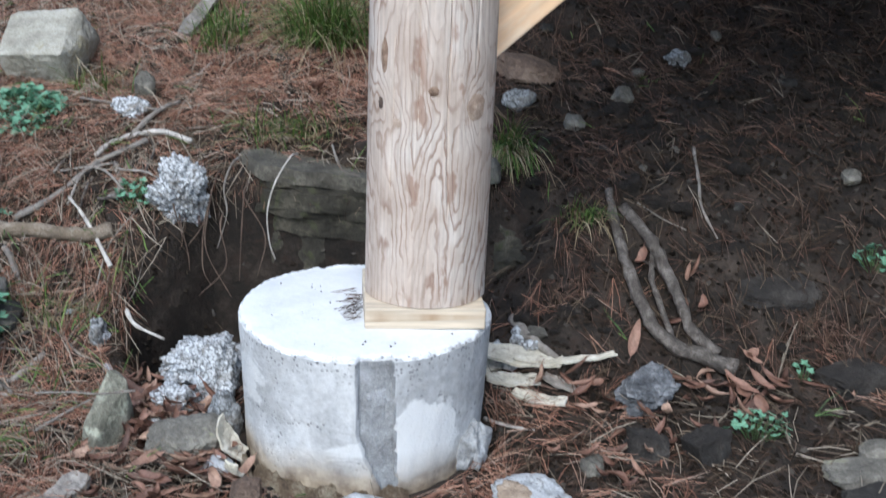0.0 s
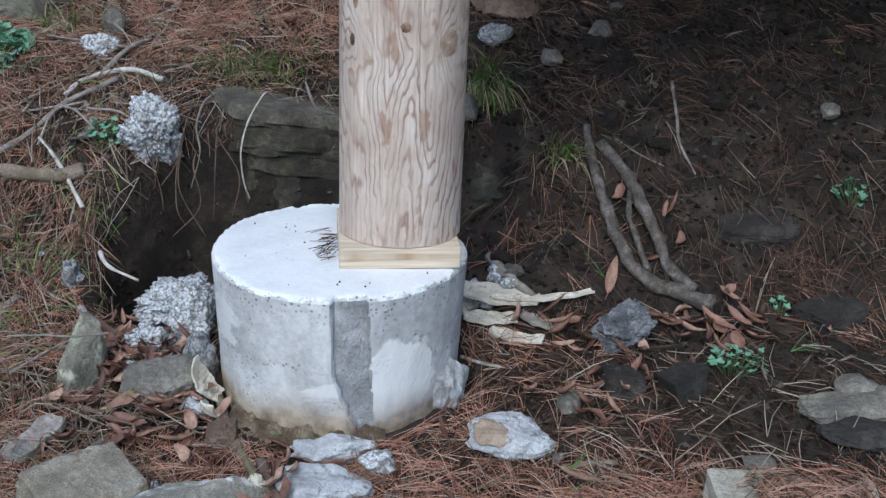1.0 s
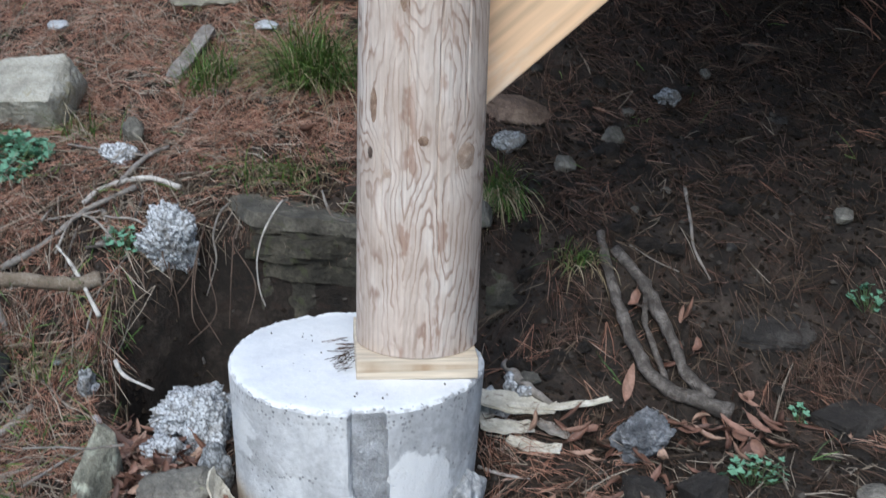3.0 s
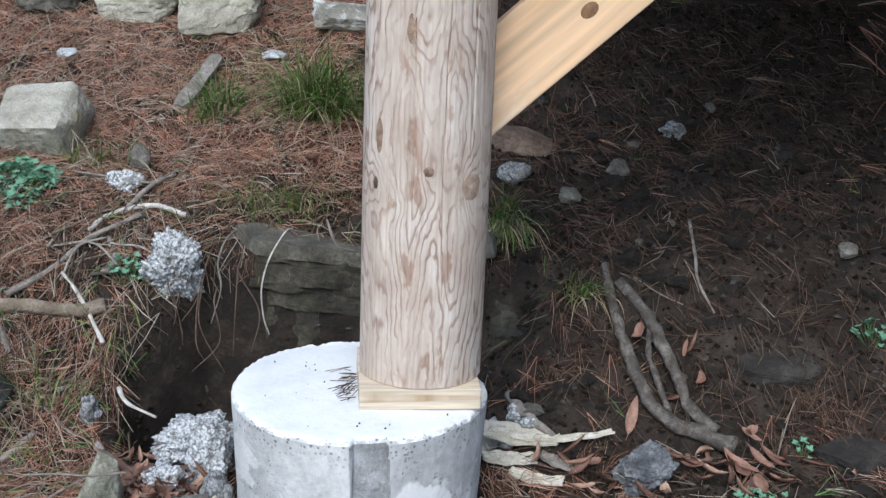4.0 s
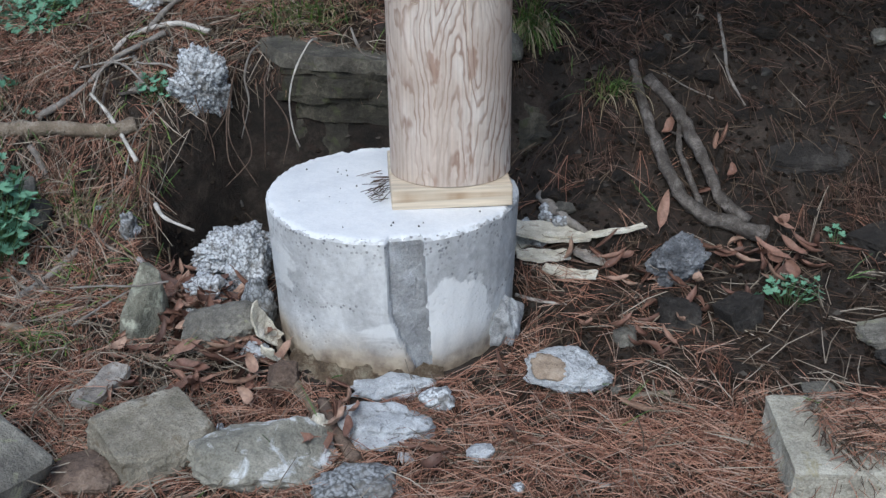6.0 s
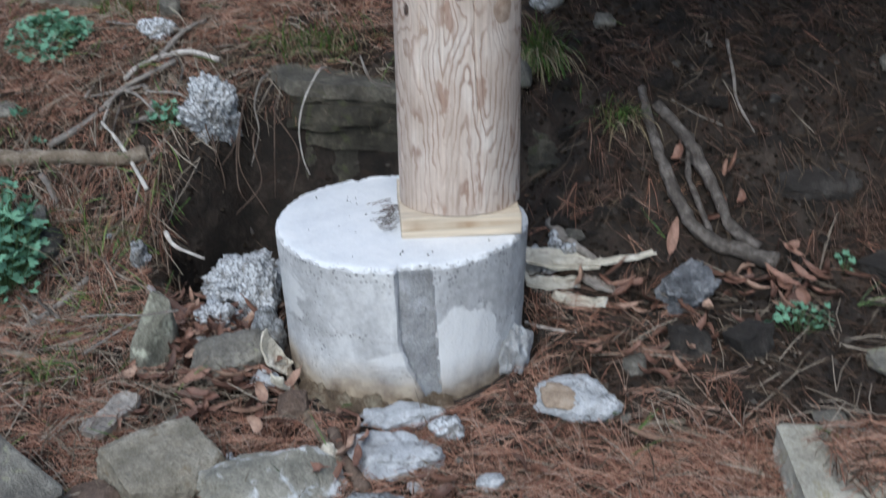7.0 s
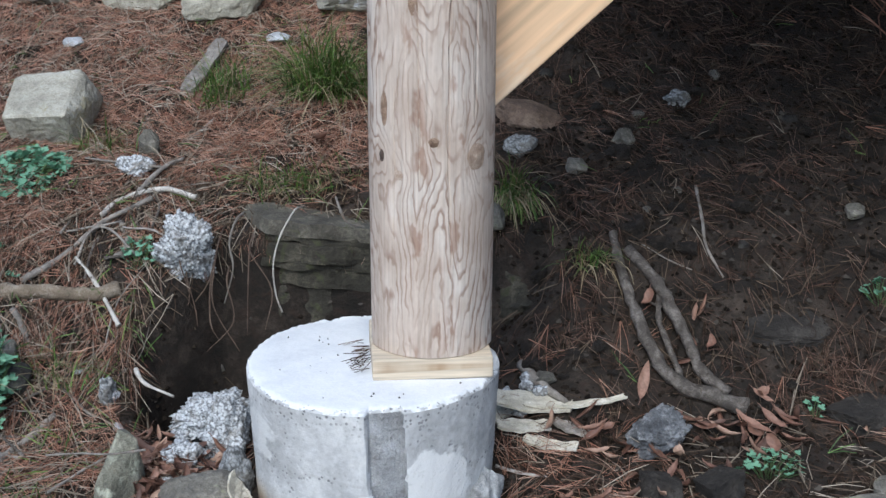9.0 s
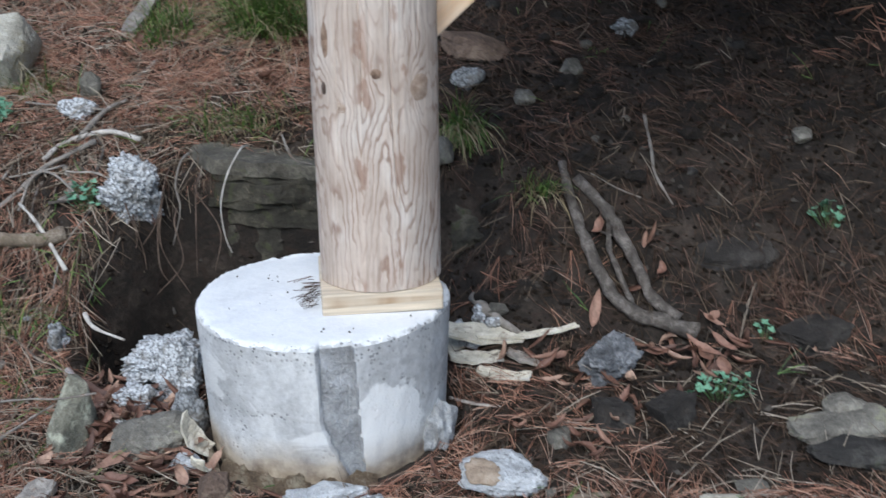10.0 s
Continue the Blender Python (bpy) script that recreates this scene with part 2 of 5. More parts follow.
def aggregate(name, light, mid, dark, cell=215.0, grime=(0.17, 0.155, 0.135)):
    """Crumbly concrete: grains of several greys; shade in the gaps between them is painted dark."""
    m, n, l, bsdf = material(name)
    v = coords(n, l)
    vor = n.new("ShaderNodeTexVoronoi")
    vor.inputs["Scale"].default_value = cell
    jog, shift = n.new("ShaderNodeTexNoise"), n.new("ShaderNodeVectorMath")
    jog.inputs["Scale"].default_value, jog.inputs["Detail"].default_value = cell * 0.6, 3
    l.new(v, jog.inputs["Vector"])
    shift.operation, shift.inputs[1].default_value = "MULTIPLY_ADD", (1.6 / cell,) * 3
    l.new(jog.outputs["Color"], shift.inputs[0])
    l.new(v, shift.inputs[2])
    l.new(shift.outputs[0], vor.inputs["Vector"])
    tone = ramp_node(n, [(0.0, mid), (0.5, light), (1.0, mid)])
    l.new(vor.outputs["Color"], tone.inputs[0])
    gap = ramp_node(n, [(0.40, (0, 0, 0)), (0.74, (0.85, 0.85, 0.85))])
    l.new(vor.outputs["Distance"], gap.inputs[0])
    col = mixed(n, l, gap.outputs[0], tone.outputs[0], dark)
    dirt = ramp_node(n, [(0.50, (0, 0, 0)), (0.66, (0.75, 0.75, 0.75))])
    l.new(noise_node(n, l, v, 30, 4, 0.6), dirt.inputs[0])
    col = mixed(n, l, dirt.outputs[0], col, grime)
    l.new(col, bsdf.inputs["Base Color"])
    bsdf.inputs["Roughness"].default_value = 0.95
    inv = n.new("ShaderNodeMath")
    inv.operation = "SUBTRACT"
    inv.inputs[0].default_value = 1.0
    l.new(vor.outputs["Distance"], inv.inputs[1])
    bumped(n, l, bsdf, inv.outputs[0], 0.7, 0.002)
    return m


CONCRETE_ROUGH = rocky("raw_concrete", (0.22, 0.225, 0.235), (0.36, 0.37, 0.38), (0.56, 0.58, 0.61), 20, 0.95, 0.8, (0.25, 0.255, 0.26))


def smooth(a, b, v):
    k = min(1.0, max(0.0, (v - a) / (b - a)))
    return k * k * (3 - 2 * k)


def ramp(v, knots):
    """Piecewise-linear profile with softened knees."""
    def at(u):
        if u <= knots[0][0]:
            return knots[0][1]
        for (a, p), (b, q) in zip(knots, knots[1:]):
            if u <= b:
                return p + (q - p) * (u - a) / (b - a)
        (a, p), (b, q) = knots[-2:]
        return q + (q - p) / (b - a) * (u - b)
    return (at(v - 0.05) + at(v) * 2 + at(v + 0.05)) / 4


SLOPE_RIGHT = [(-60, -1.2), (-3, -0.16), (-0.9, -0.03), (-0.2, 0.035), (0.2, 0.085), (0.58, 0.385), (1.1, 0.565), (2.2, 1.08), (60, 24)]
SLOPE_LEFT = [(-60, -1.2), (-3, -0.16), (-0.9, -0.03), (-0.25, 0.02), (0.12, 0.08), (0.50, 0.37), (0.62, 0.42), (1.2, 0.60), (2.2, 1.05), (60, 24)]


def land(x, y):
    """Height of the ground: a gentle yard, a cut bank and the wooded slope above it."""
    k = smooth(-0.35, 0.35, x)
    bend = 0.05 * math.sin(x * 2.1 + 0.6) + 0.03 * math.sin(x * 5.3)
    z = ramp(y + bend, SLOPE_LEFT) * (1 - k) + ramp(y + bend, SLOPE_RIGHT) * k
    # the pit dug behind the pier
    back = 0.50 - 0.13 * (1 - smooth(-0.46, -0.33, x))
    pit = smooth(-0.51, -0.37, x) * (1 - smooth(0.10, 0.42, x)) * smooth(0.12, 0.22, y) * (1 - smooth(back - 0.04, back + 0.02, y))
    floor_z = -0.22 + 0.26 * smooth(-0.2, 0.25, x)
    return z + (min(z, floor_z) - z) * pit


def finish(bm, name, mat, smooth_faces=False):
    me = bpy.data.meshes.new(name)
    bm.normal_update()
    bm.to_mesh(me)
    bm.free()
    for mt in (mat if isinstance(mat, (list, tuple)) else [mat]):
        me.materials.append(mt)
    if smooth_faces:
        me.polygons.foreach_set("use_smooth", [True] * len(me.polygons))
    return me


def part(name, bm, mat, parent=None, label="", smooth_faces=False):
    """One mesh object, under a thing or under a part."""
    ob = new(name, finish(bm, name, mat, smooth_faces))
    if parent is not None:
        ob.parent = parent
    return tagged(ob, label)


def thing(name, label, category, m=None, group="", kind=""):
    """An empty at the base of a thing."""
    ob = new(name)
    ob.empty_display_size = 0.05
    if m is not None:
        ob.matrix_world = m
    return tagged(ob, label, category, group, kind)


def fbm(x, y, z, scale, octaves=4):
    p, a, s = Vector((x, y, z)) * scale, 1.0, 0.0
    for _ in range(octaves):
        s += a * noise.noise(p)
        p, a = p * 2.1, a * 0.5
    return s


def rough_land(x, y):
    """The ground with its clods and dips; the bank face is rougher than the yard."""
    steep = smooth(0.1, 0.5, y)
    return land(x, y) + (0.010 + 0.014 * steep) * fbm(x, y, 0, 6) + (0.006 + 0.004 * steep) * fbm(x, y, 3, 24, 4)


# ---- ground: one sheet, fine round the pier and coarse to the horizon ----
def spread(lo, hi, step, far):
    vals, v, s = [lo + step * i for i in range(int(round((hi - lo) / step)) + 1)], hi, step
    while v < far:
        s *= 1.35
        v += s
        vals.append(v)
    v, s = lo, step
    while v > -far:
        s *= 1.35
        v -= s
        vals.insert(0, v)
    return vals


xs, ys = spread(-1.35, 1.5, 0.0125, 400), spread(-1.0, 2.2, 0.0125, 400)
verts = [(x, y, rough_land(x, y)) for y in ys for x in xs]
w = len(xs)
faces = [(j * w + i, j * w + i + 1, (j + 1) * w + i + 1, (j + 1) * w + i) for j in range(len(ys) - 1) for i in range(w - 1)]
me = bpy.data.meshes.new("ground")
me.from_pydata(verts, [], faces)
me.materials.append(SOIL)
me.polygons.foreach_set("use_smooth", [True] * len(me.polygons))
ground = tagged(new("ground", me), "dark humus soil of a wooded bank, littered with pine needles", "ground", kind="structure")

# ---- concrete pier ----
PIER_TOP, PIER_BASE, PIER_R = 0.30, -0.12, 0.222
GROOVE_A, GROOVE_B = radians(-90.5), radians(-74.5)


def pier_radius(a, z):
    """Radius of the pier at an angle and a height: tapered, out of round, with a channel down its front."""
    down = (PIER_TOP - z) / 0.30
    r = PIER_R * (1 - 0.055 * down) + 0.003 * math.sin(3 * a + 0.7) + 0.0025 * fbm(math.cos(a), math.sin(a), z * 3, 3)
    shift = radians(5.0) * down
    k0, k1 = GROOVE_A + shift * 0.3 + radians(11) * smooth(0.42, 0.9, down + 0.05 * noise.noise(Vector((0, 1, z * 40)))), GROOVE_B + shift * 0.9
    if k0 < a < k1:
        r += 0.0012 * fbm(math.cos(a) * 9, math.sin(a) * 9, z * 9, 9)
        r -= 0.013 * min(1.0, (a - k0) / 0.028) * (0.35 + 0.65 * min(1.0, (k1 - a) / 0.004))
    return r


def pier_mesh():
    bm = bmesh.new()
    n, rows = 520, 80
    angles = [-math.pi + 2 * math.pi * i / n for i in range(n)]
    rings = []
    for j in range(rows):
        z = PIER_BASE + (PIER_TOP - 0.008 - PIER_BASE) * j / (rows - 1)
        rings.append([bm.verts.new((pier_radius(a, z) * math.cos(a), pier_radius(a, z) * math.sin(a), z)) for a in angles])
    for low, high in zip(rings, rings[1:]):
        for i in range(n):
            f = bm.faces.new((low[i], low[(i + 1) % n], high[(i + 1) % n], high[i]))
            mid = f.calc_center_median()
            inset = math.hypot(mid.x, mid.y) - PIER_R * (1 - 0.055 * (PIER_TOP - mid.z) / 0.30)
            f.material_index = 1 if inset < -0.0045 and mid.y < -0.1 and abs(mid.x - 0.05) < 0.06 else 0
    return bm


def pier_cap():
    """The broken rim and the trowelled top."""
    bm = bmesh.new()
    n = 520
    angles = [-math.pi + 2 * math.pi * i / n for i in range(n)]
    rim = PIER_TOP - 0.008
    prev = [bm.verts.new((pier_radius(a, rim) * math.cos(a), pier_radius(a, rim) * math.sin(a), rim)) for a in angles]
    for q, dz in ((0.998, 0.002), (0.992, 0.0045), (0.985, 0.0065), (0.975, 0.008), (0.96, 0.0085), (0.94, 0.009), (0.8, 0.009), (0.6, 0.010), (0.4, 0.010), (0.2, 0.010)):
        ring = []
        for a in angles:
            r = pier_radius(a, PIER_TOP - 0.01) * q
            chip = (0.006 * max(0, fbm(math.cos(a) * 2, math.sin(a) * 2, 5, 4)) + 0.0028 * fbm(r * math.cos(a), r * math.sin(a), 2, 75, 2)) * smooth(0.95, 0.99, q)
            lip = 0.006 * smooth(0.2, 0.9, math.sin(a)) * smooth(0.95, 1.0, q) * (1 + fbm(math.cos(a), math.sin(a), 8, 7))
            x, y = r * math.cos(a), r * math.sin(a)
            ring.append(bm.verts.new((x, y, PIER_TOP - 0.008 + dz - chip + lip + 0.0015 * fbm(x, y, 1, 14))))
        for i in range(n):
            f = bm.faces.new((prev[i], prev[(i + 1) % n], ring[(i + 1) % n], ring[i]))
            mid = f.calc_center_median()
            f.material_index = 1 if q > 0.95 and fbm(mid.x, mid.y, q, 60, 3) > 0.9 - 1.1 * smooth(0.955, 1.0, q) else 0
        prev = ring
    bm.faces.new(prev)
    return bm


pier = thing("concrete_pier", "round pale concrete pier with a channel down its front", "pier")
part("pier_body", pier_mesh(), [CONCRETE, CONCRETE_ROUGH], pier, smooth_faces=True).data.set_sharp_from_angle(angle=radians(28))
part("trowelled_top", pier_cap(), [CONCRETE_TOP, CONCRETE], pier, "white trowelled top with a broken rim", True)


# ---- sawn pad and log post ----
def board(sx, sy, sz, bevel=0.002, wobble=0.0, cuts=0):
    bm = bmesh.new()
    bmesh.ops.create_cube(bm, size=1, matrix=Matrix.Diagonal((sx, sy, sz, 1)))
    if cuts:
        bmesh.ops.subdivide_edges(bm, edges=bm.edges[:], cuts=cuts, use_grid_fill=True)
        for v in bm.verts:
            v.co += Vector((0, wobble * fbm(*v.co, 5, 2), wobble * fbm(v.co.y, v.co.x, v.co.z, 5, 2)))
    bmesh.ops.bevel(bm, geom=[e for e in bm.edges if len(e.link_faces) == 2 and e.calc_face_angle() > 1], offset=bevel, segments=2, affect="EDGES", profile=0.5)
    return bm


TURN = 4.5
pad = thing("wooden_pad", "short sawn pine plank lying flat on the concrete pier", "plank", pose(0.100, 0.006, PIER_TOP + 0.002, 0, 0, TURN))
bm = board(0.204, 0.200, 0.038, 0.0025)
bmesh.ops.translate(bm, verts=bm.verts, vec=(0, 0, 0.019))
part("plank_body", bm, PAD_WOOD, pad)

POST_W, POST_D, POST_Z, POST_H = 0.1035, 0.100, PIER_TOP + 0.041, 1.36


# drying cracks: place across the front, lower and upper end, drift
CRACKS = ((0.022, 0.16, 1.36, 0.003), (-0.030, 0.30, 0.62, 0.002), (-0.066, 0.20, 0.44, 0.002), (0.062, 0.42, 1.36, 0.003))


def post_point(a, z):
    """Flattened log: a flat broad front, chamfered corners and a slight taper."""
    p = 3.0
    c, s = math.cos(a), math.sin(a)
    r = 1 / (abs(c) ** p + abs(s) ** p) ** (1 / p)
    if s < 0:
        front = 0.62 + 0.38 * (1 - abs(c * r) ** 2.2)
    else:
        front = 1.0
    k = 1 + 0.012 * math.sin(z * 3 + 0.5) + 0.006 * fbm(c, s, z * 1.2, 2, 3)
    if s < 0:
        x = POST_W * r * c
        for cx, z0, z1, drift in CRACKS:
            gap = abs(x - cx - drift * math.sin(z * 9 + cx * 50) - 0.002 * noise.noise(Vector((cx * 90, 0, z * 14))))
            if z0 < z < z1 and gap < 0.0014:
                k *= 1 - 0.05 * (1 - gap / 0.0014)
    return Vector((POST_W * r * c * k, POST_D * r * s * front * k, z))


def post_mesh():
    bm = bmesh.new()
    n, rows = 560, 76
    rings = []
    for j in range(rows):
        z = POST_H * (j / (rows - 1)) ** 1.6
        rings.append([bm.verts.new(post_point(2 * math.pi * i / n, z)) for i in range(n)])
    for low, high in zip(rings, rings[1:]):
        for i in range(n):
            bm.faces.new((low[i], low[(i + 1) % n], high[(i + 1) % n], high[i]))
    bm.faces.new(rings[0][::-1])
    bm.faces.new(rings[-1])
    return bm


post = thing("log_post", "weathered peeled log post with knots, standing on a plank", "post", pose(0.105, 0.004, POST_Z, 0, 0, TURN))
part("post_shaft", post_mesh(), POST_WOOD, post, smooth_faces=True)

KNOT_WOOD = rocky("knot_wood", (0.10, 0.06, 0.04), (0.30, 0.20, 0.14), (0.46, 0.34, 0.25), 60, 0.7, 0.4)


def knot(x, z, width, height, mat, label="", proud=0.0012):
    """A round knot grown into the front of the log, in faint rings."""
    a = min((radians(-179 + 0.5 * i) for i in range(358)), key=lambda q: abs(post_point(q, z).x - x))
    at, ahead = post_point(a, z), post_point(a + 0.05, z) - post_point(a - 0.05, z)
    nrm = Vector((ahead.y, -ahead.x, 0)).normalized()
    side = Vector((0, 0, 1)).cross(nrm).normalized()
    bm = bmesh.new()
    rings = []
    for j in range(8):
        q = 1 - j / 8
        h = proud * (1.2 - q) + (0.0006 if j % 2 else 0) - 0.001
        rings.append([bm.verts.new(at + side * (math.cos(t * 0.2618) * width * q * (1 + 0.08 * math.sin(t * 1.3 + x * 80))) + Vector((0, 0, math.sin(t * 0.2618) * height * q)) + nrm * h) for t in range(24)])
    for lo, hi in zip(rings, rings[1:]):
        for t in range(24):
            bm.faces.new((lo[t], lo[(t + 1) % 24], hi[(t + 1) % 24], hi[t]))
    bm.faces.new(rings[-1])
    part("knot", bm, mat, post, label, True)


DARK_KNOT = rocky("dark_knot", (0.03, 0.02, 0.016), (0.07, 0.045, 0.035), (0.14, 0.10, 0.08), 60, 0.7, 0.4)
KNOT_PALE = rocky("pale_knot", (0.26, 0.175, 0.125), (0.42, 0.31, 0.235), (0.56, 0.45, 0.36), 90, 0.7, 0.4)
knot(0.067, 0.340, 0.020, 0.023, KNOT_PALE, "large pale round knot", 0.003)
knot(-0.005, 0.368, 0.0090, 0.0090, KNOT_WOOD, "", 0.0022)
knot(-0.086, 0.340, 0.0060, 0.011, DARK_KNOT, "small dark hollow knot", 0.0028)
knot(-0.060, 0.312, 0.009, 0.012, KNOT_PALE)
knot(-0.082, 0.418, 0.0075, 0.030, KNOT_WOOD, "brown resin streak", 0.0030)
knot(-0.036, 0.590, 0.008, 0.024, KNOT_WOOD, "", 0.0022)

# ---- knee brace, fixed to the side of the post ----
BRACE_LEN = 1.30
brace = thing("knee_brace", "planed yellow pine knee brace rising at a slant from the post", "brace", pose(0.175, 0.075, 0.800, 0, 48, 4))
bm = board(0.140, 0.038, BRACE_LEN, 0.003)
bmesh.ops.translate(bm, verts=bm.verts, vec=(0, 0, BRACE_LEN / 2 - 0.06))
part("brace_board", bm, BRACE_WOOD, brace)

BRACE_KNOT = rocky("brace_knot", (0.10, 0.045, 0.02), (0.24, 0.12, 0.06), (0.36, 0.20, 0.10), 50, 0.6, 0.3)
for kx, kz, kr in ((0.012, 0.245, 0.013), (-0.045, 0.262, 0.006), (0.03, 0.48, 0.010)):
    bm = bmesh.new()
    bmesh.ops.create_uvsphere(bm, u_segments=18, v_segments=8, radius=1, matrix=Matrix.Translation((kx, -0.0185, kz)) @ Matrix.Diagonal((kr, 0.0016, kr * 1.35, 1)))
    part("knot", bm, BRACE_KNOT, brace, "dark oval knot", True)

# ---- unseen building: deck inferred from the post, wall added, both to shade the bank ----
DECK_Z = POST_Z + POST_H
DECK_WOOD = wood("rough_boards", (0.22, 0.16, 0.11), (0.12, 0.08, 0.05), (0.16, 0.11, 0.08))
bm = board(6.0, 5.7, 0.16, 0.01)
deck = part("ceiling", bm, DECK_WOOD)
deck.location = (3.12, 2.45, DECK_Z + 0.082)
tagged(deck, "plain boarded underside of the unseen building, placed to shade the bank", "ceiling", kind="structure")
# unseen wall, added to keep side light off the right bank
bm = board(0.12, 5.2, 2.2, 0.01)
wall = part("shade_wall", bm, DECK_WOOD)
wall.location = (2.2, 2.5, DECK_Z - 1.1)
tagged(wall, "plain boarded wall added out of view to shade the bank", "wall", kind="structure")


# ---- stones, rubble and dead wood ----
STONE_PALE = rocky("pale_stone", (0.23, 0.215, 0.175), (0.42, 0.40, 0.335), (0.60, 0.58, 0.51), 10, 0.9, 0.8, (0.34, 0.31, 0.21), 0.12)
STONE_BUFF = rocky("buff_stone", (0.13, 0.115, 0.085), (0.26, 0.235, 0.185), (0.42, 0.39, 0.325), 12, 0.9, 0.9, (0.17, 0.135, 0.09), 0.1)
STONE_GREY = rocky("grey_stone", (0.075, 0.07, 0.06), (0.16, 0.15, 0.13), (0.31, 0.295, 0.25), 14, 0.9, 0.9, (0.26, 0.26, 0.18), 0.2)
STONE_DARK = rocky("dark_stone", (0.018, 0.017, 0.016), (0.042, 0.039, 0.036), (0.11, 0.105, 0.095), 11, 0.9, 0.9, (0.08, 0.085, 0.06), 0.2)
STONE_SOIL = rocky("soil_stained_stone", (0.012, 0.010, 0.009), (0.030, 0.026, 0.023), (0.075, 0.067, 0.060), 18, 0.9, 0.9, (0.020, 0.014, 0.010), 0.15)
STONE_BLUE = rocky("blue_grey_stone", (0.045, 0.048, 0.054), (0.12, 0.126, 0.138), (0.34, 0.355, 0.38), 20, 0.85, 0.8, (0.26, 0.27, 0.285), 0.0, (0.55, 0.60))
STONE_LIMED = rocky("lime_splashed_stone", (0.14, 0.135, 0.115), (0.25, 0.24, 0.20), (0.38, 0.36, 0.31), 9, 0.9, 0.6, (0.66, 0.68, 0.69), 0.0, (0.52, 0.62))
STONE_BROWN = rocky("brown_stone", (0.06, 0.042, 0.032), (0.13, 0.09, 0.068), (0.24, 0.18, 0.14), 10, 0.9, 0.7, None, 0.1)
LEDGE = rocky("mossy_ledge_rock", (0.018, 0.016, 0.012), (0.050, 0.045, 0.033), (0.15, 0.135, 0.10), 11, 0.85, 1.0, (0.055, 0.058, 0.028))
RUBBLE = aggregate("concrete_rubble", (0.64, 0.67, 0.70), (0.42, 0.44, 0.46), (0.10, 0.10, 0.105), 170)
RUBBLE_DARK = aggregate("weathered_rubble", (0.34, 0.355, 0.37), (0.20, 0.21, 0.215), (0.06, 0.06, 0.06), 160)
LIME = rocky("lime_crust", (0.30, 0.31, 0.325), (0.50, 0.52, 0.545), (0.72, 0.745, 0.77), 26, 0.95, 0.9, (0.20, 0.20, 0.20))
TWIG_GREY = rocky("grey_twig", (0.13, 0.115, 0.10), (0.26, 0.235, 0.21), (0.42, 0.39, 0.35), 40, 0.85, 0.5, (0.20, 0.14, 0.10), 0.2)
TWIG_WHITE = rocky("bleached_twig", (0.34, 0.31, 0.28), (0.55, 0.52, 0.48), (0.72, 0.69, 0.64), 40, 0.8, 0.4, (0.18, 0.13, 0.11))
ROOT_BARK = rocky("root_bark", (0.055, 0.046, 0.040), (0.13, 0.112, 0.098), (0.34, 0.305, 0.275), 34, 0.9, 1.0, (0.06, 0.045, 0.036))
BARK = rocky("mossy_branch_bark", (0.11, 0.085, 0.06), (0.21, 0.165, 0.12), (0.36, 0.31, 0.25), 24, 0.9, 0.8, (0.09, 0.11, 0.04))
CHIP_WOOD = rocky("pale_wood_chip", (0.46, 0.42, 0.33), (0.64, 0.60, 0.50), (0.80, 0.77, 0.69), 30, 0.8, 0.4, (0.34, 0.28, 0.21))


def boulder_mesh(size, seed, facets=9, square=3.2, rough=0.07, level=4, strata=0.0):
    """An angular split stone: a hull of jittered corners, finely broken; square: how blocky."""
    rng, bm = random.Random(seed), bmesh.new()
    low = 0.10 + 0.10 * min(square, 7) if square >= 4 else 0.1
    for sx in (-1, 1):
        for sy in (-1, 1):
            for sz in (-1, 1):
                bm.verts.new(tuple(s * rng.uniform(low, 1.02 if square >= 4 else 0.72) for s in (sx, sy, sz)))
    for _ in range(facets + (5 if square >= 4 else 12)):
        d = Vector((rng.gauss(0, 1), rng.gauss(0, 1), rng.gauss(0, 1))).normalized()
        bm.verts.new(d * rng.uniform(0.95, 1.0) / sum(abs(q) ** 2.7 for q in d) ** (1 / 2.7))
    hull = bmesh.ops.convex_hull(bm, input=bm.verts[:])
    bmesh.ops.delete(bm, geom=[v for v in hull["geom_interior"] if isinstance(v, bmesh.types.BMVert)], context="VERTS")
    bmesh.ops.bevel(bm, geom=bm.edges[:], offset=0.05, segments=1, affect="EDGES", clamp_overlap=True)
    bmesh.ops.triangulate(bm, faces=bm.faces[:])
    for cut in (0.16, 0.09) if level > 3 else (0.22,):
        longer = [e for e in bm.edges if e.calc_length() > cut]
        bmesh.ops.subdivide_edges(bm, edges=longer, cuts=3, use_grid_fill=True)
        bmesh.ops.triangulate(bm, faces=bm.faces[:])
    for v in bm.verts:
        p = v.co.copy()
        d = p.normalized()
        p += d * rough * (fbm(p.x + seed, p.y, p.z, 1.5, 4) + 0.7 * fbm(p.x, p.y + seed, p.z, 6, 3))
        if strata:
            p.x += strata * noise.noise(Vector((p.x, p.y, p.z * 9 + seed)))
            p.y += strata * 1.6 * noise.noise(Vector((3 + p.x * 0.5, 1, p.z * 11 + seed)))
        v.co = Vector((p.x * size[0] / 2, p.y * size[1] / 2, p.z * size[2] / 2))
    return bm


def sharpened(ob, angle=32):
    ob.data.set_sharp_from_angle(angle=radians(angle))
    return ob


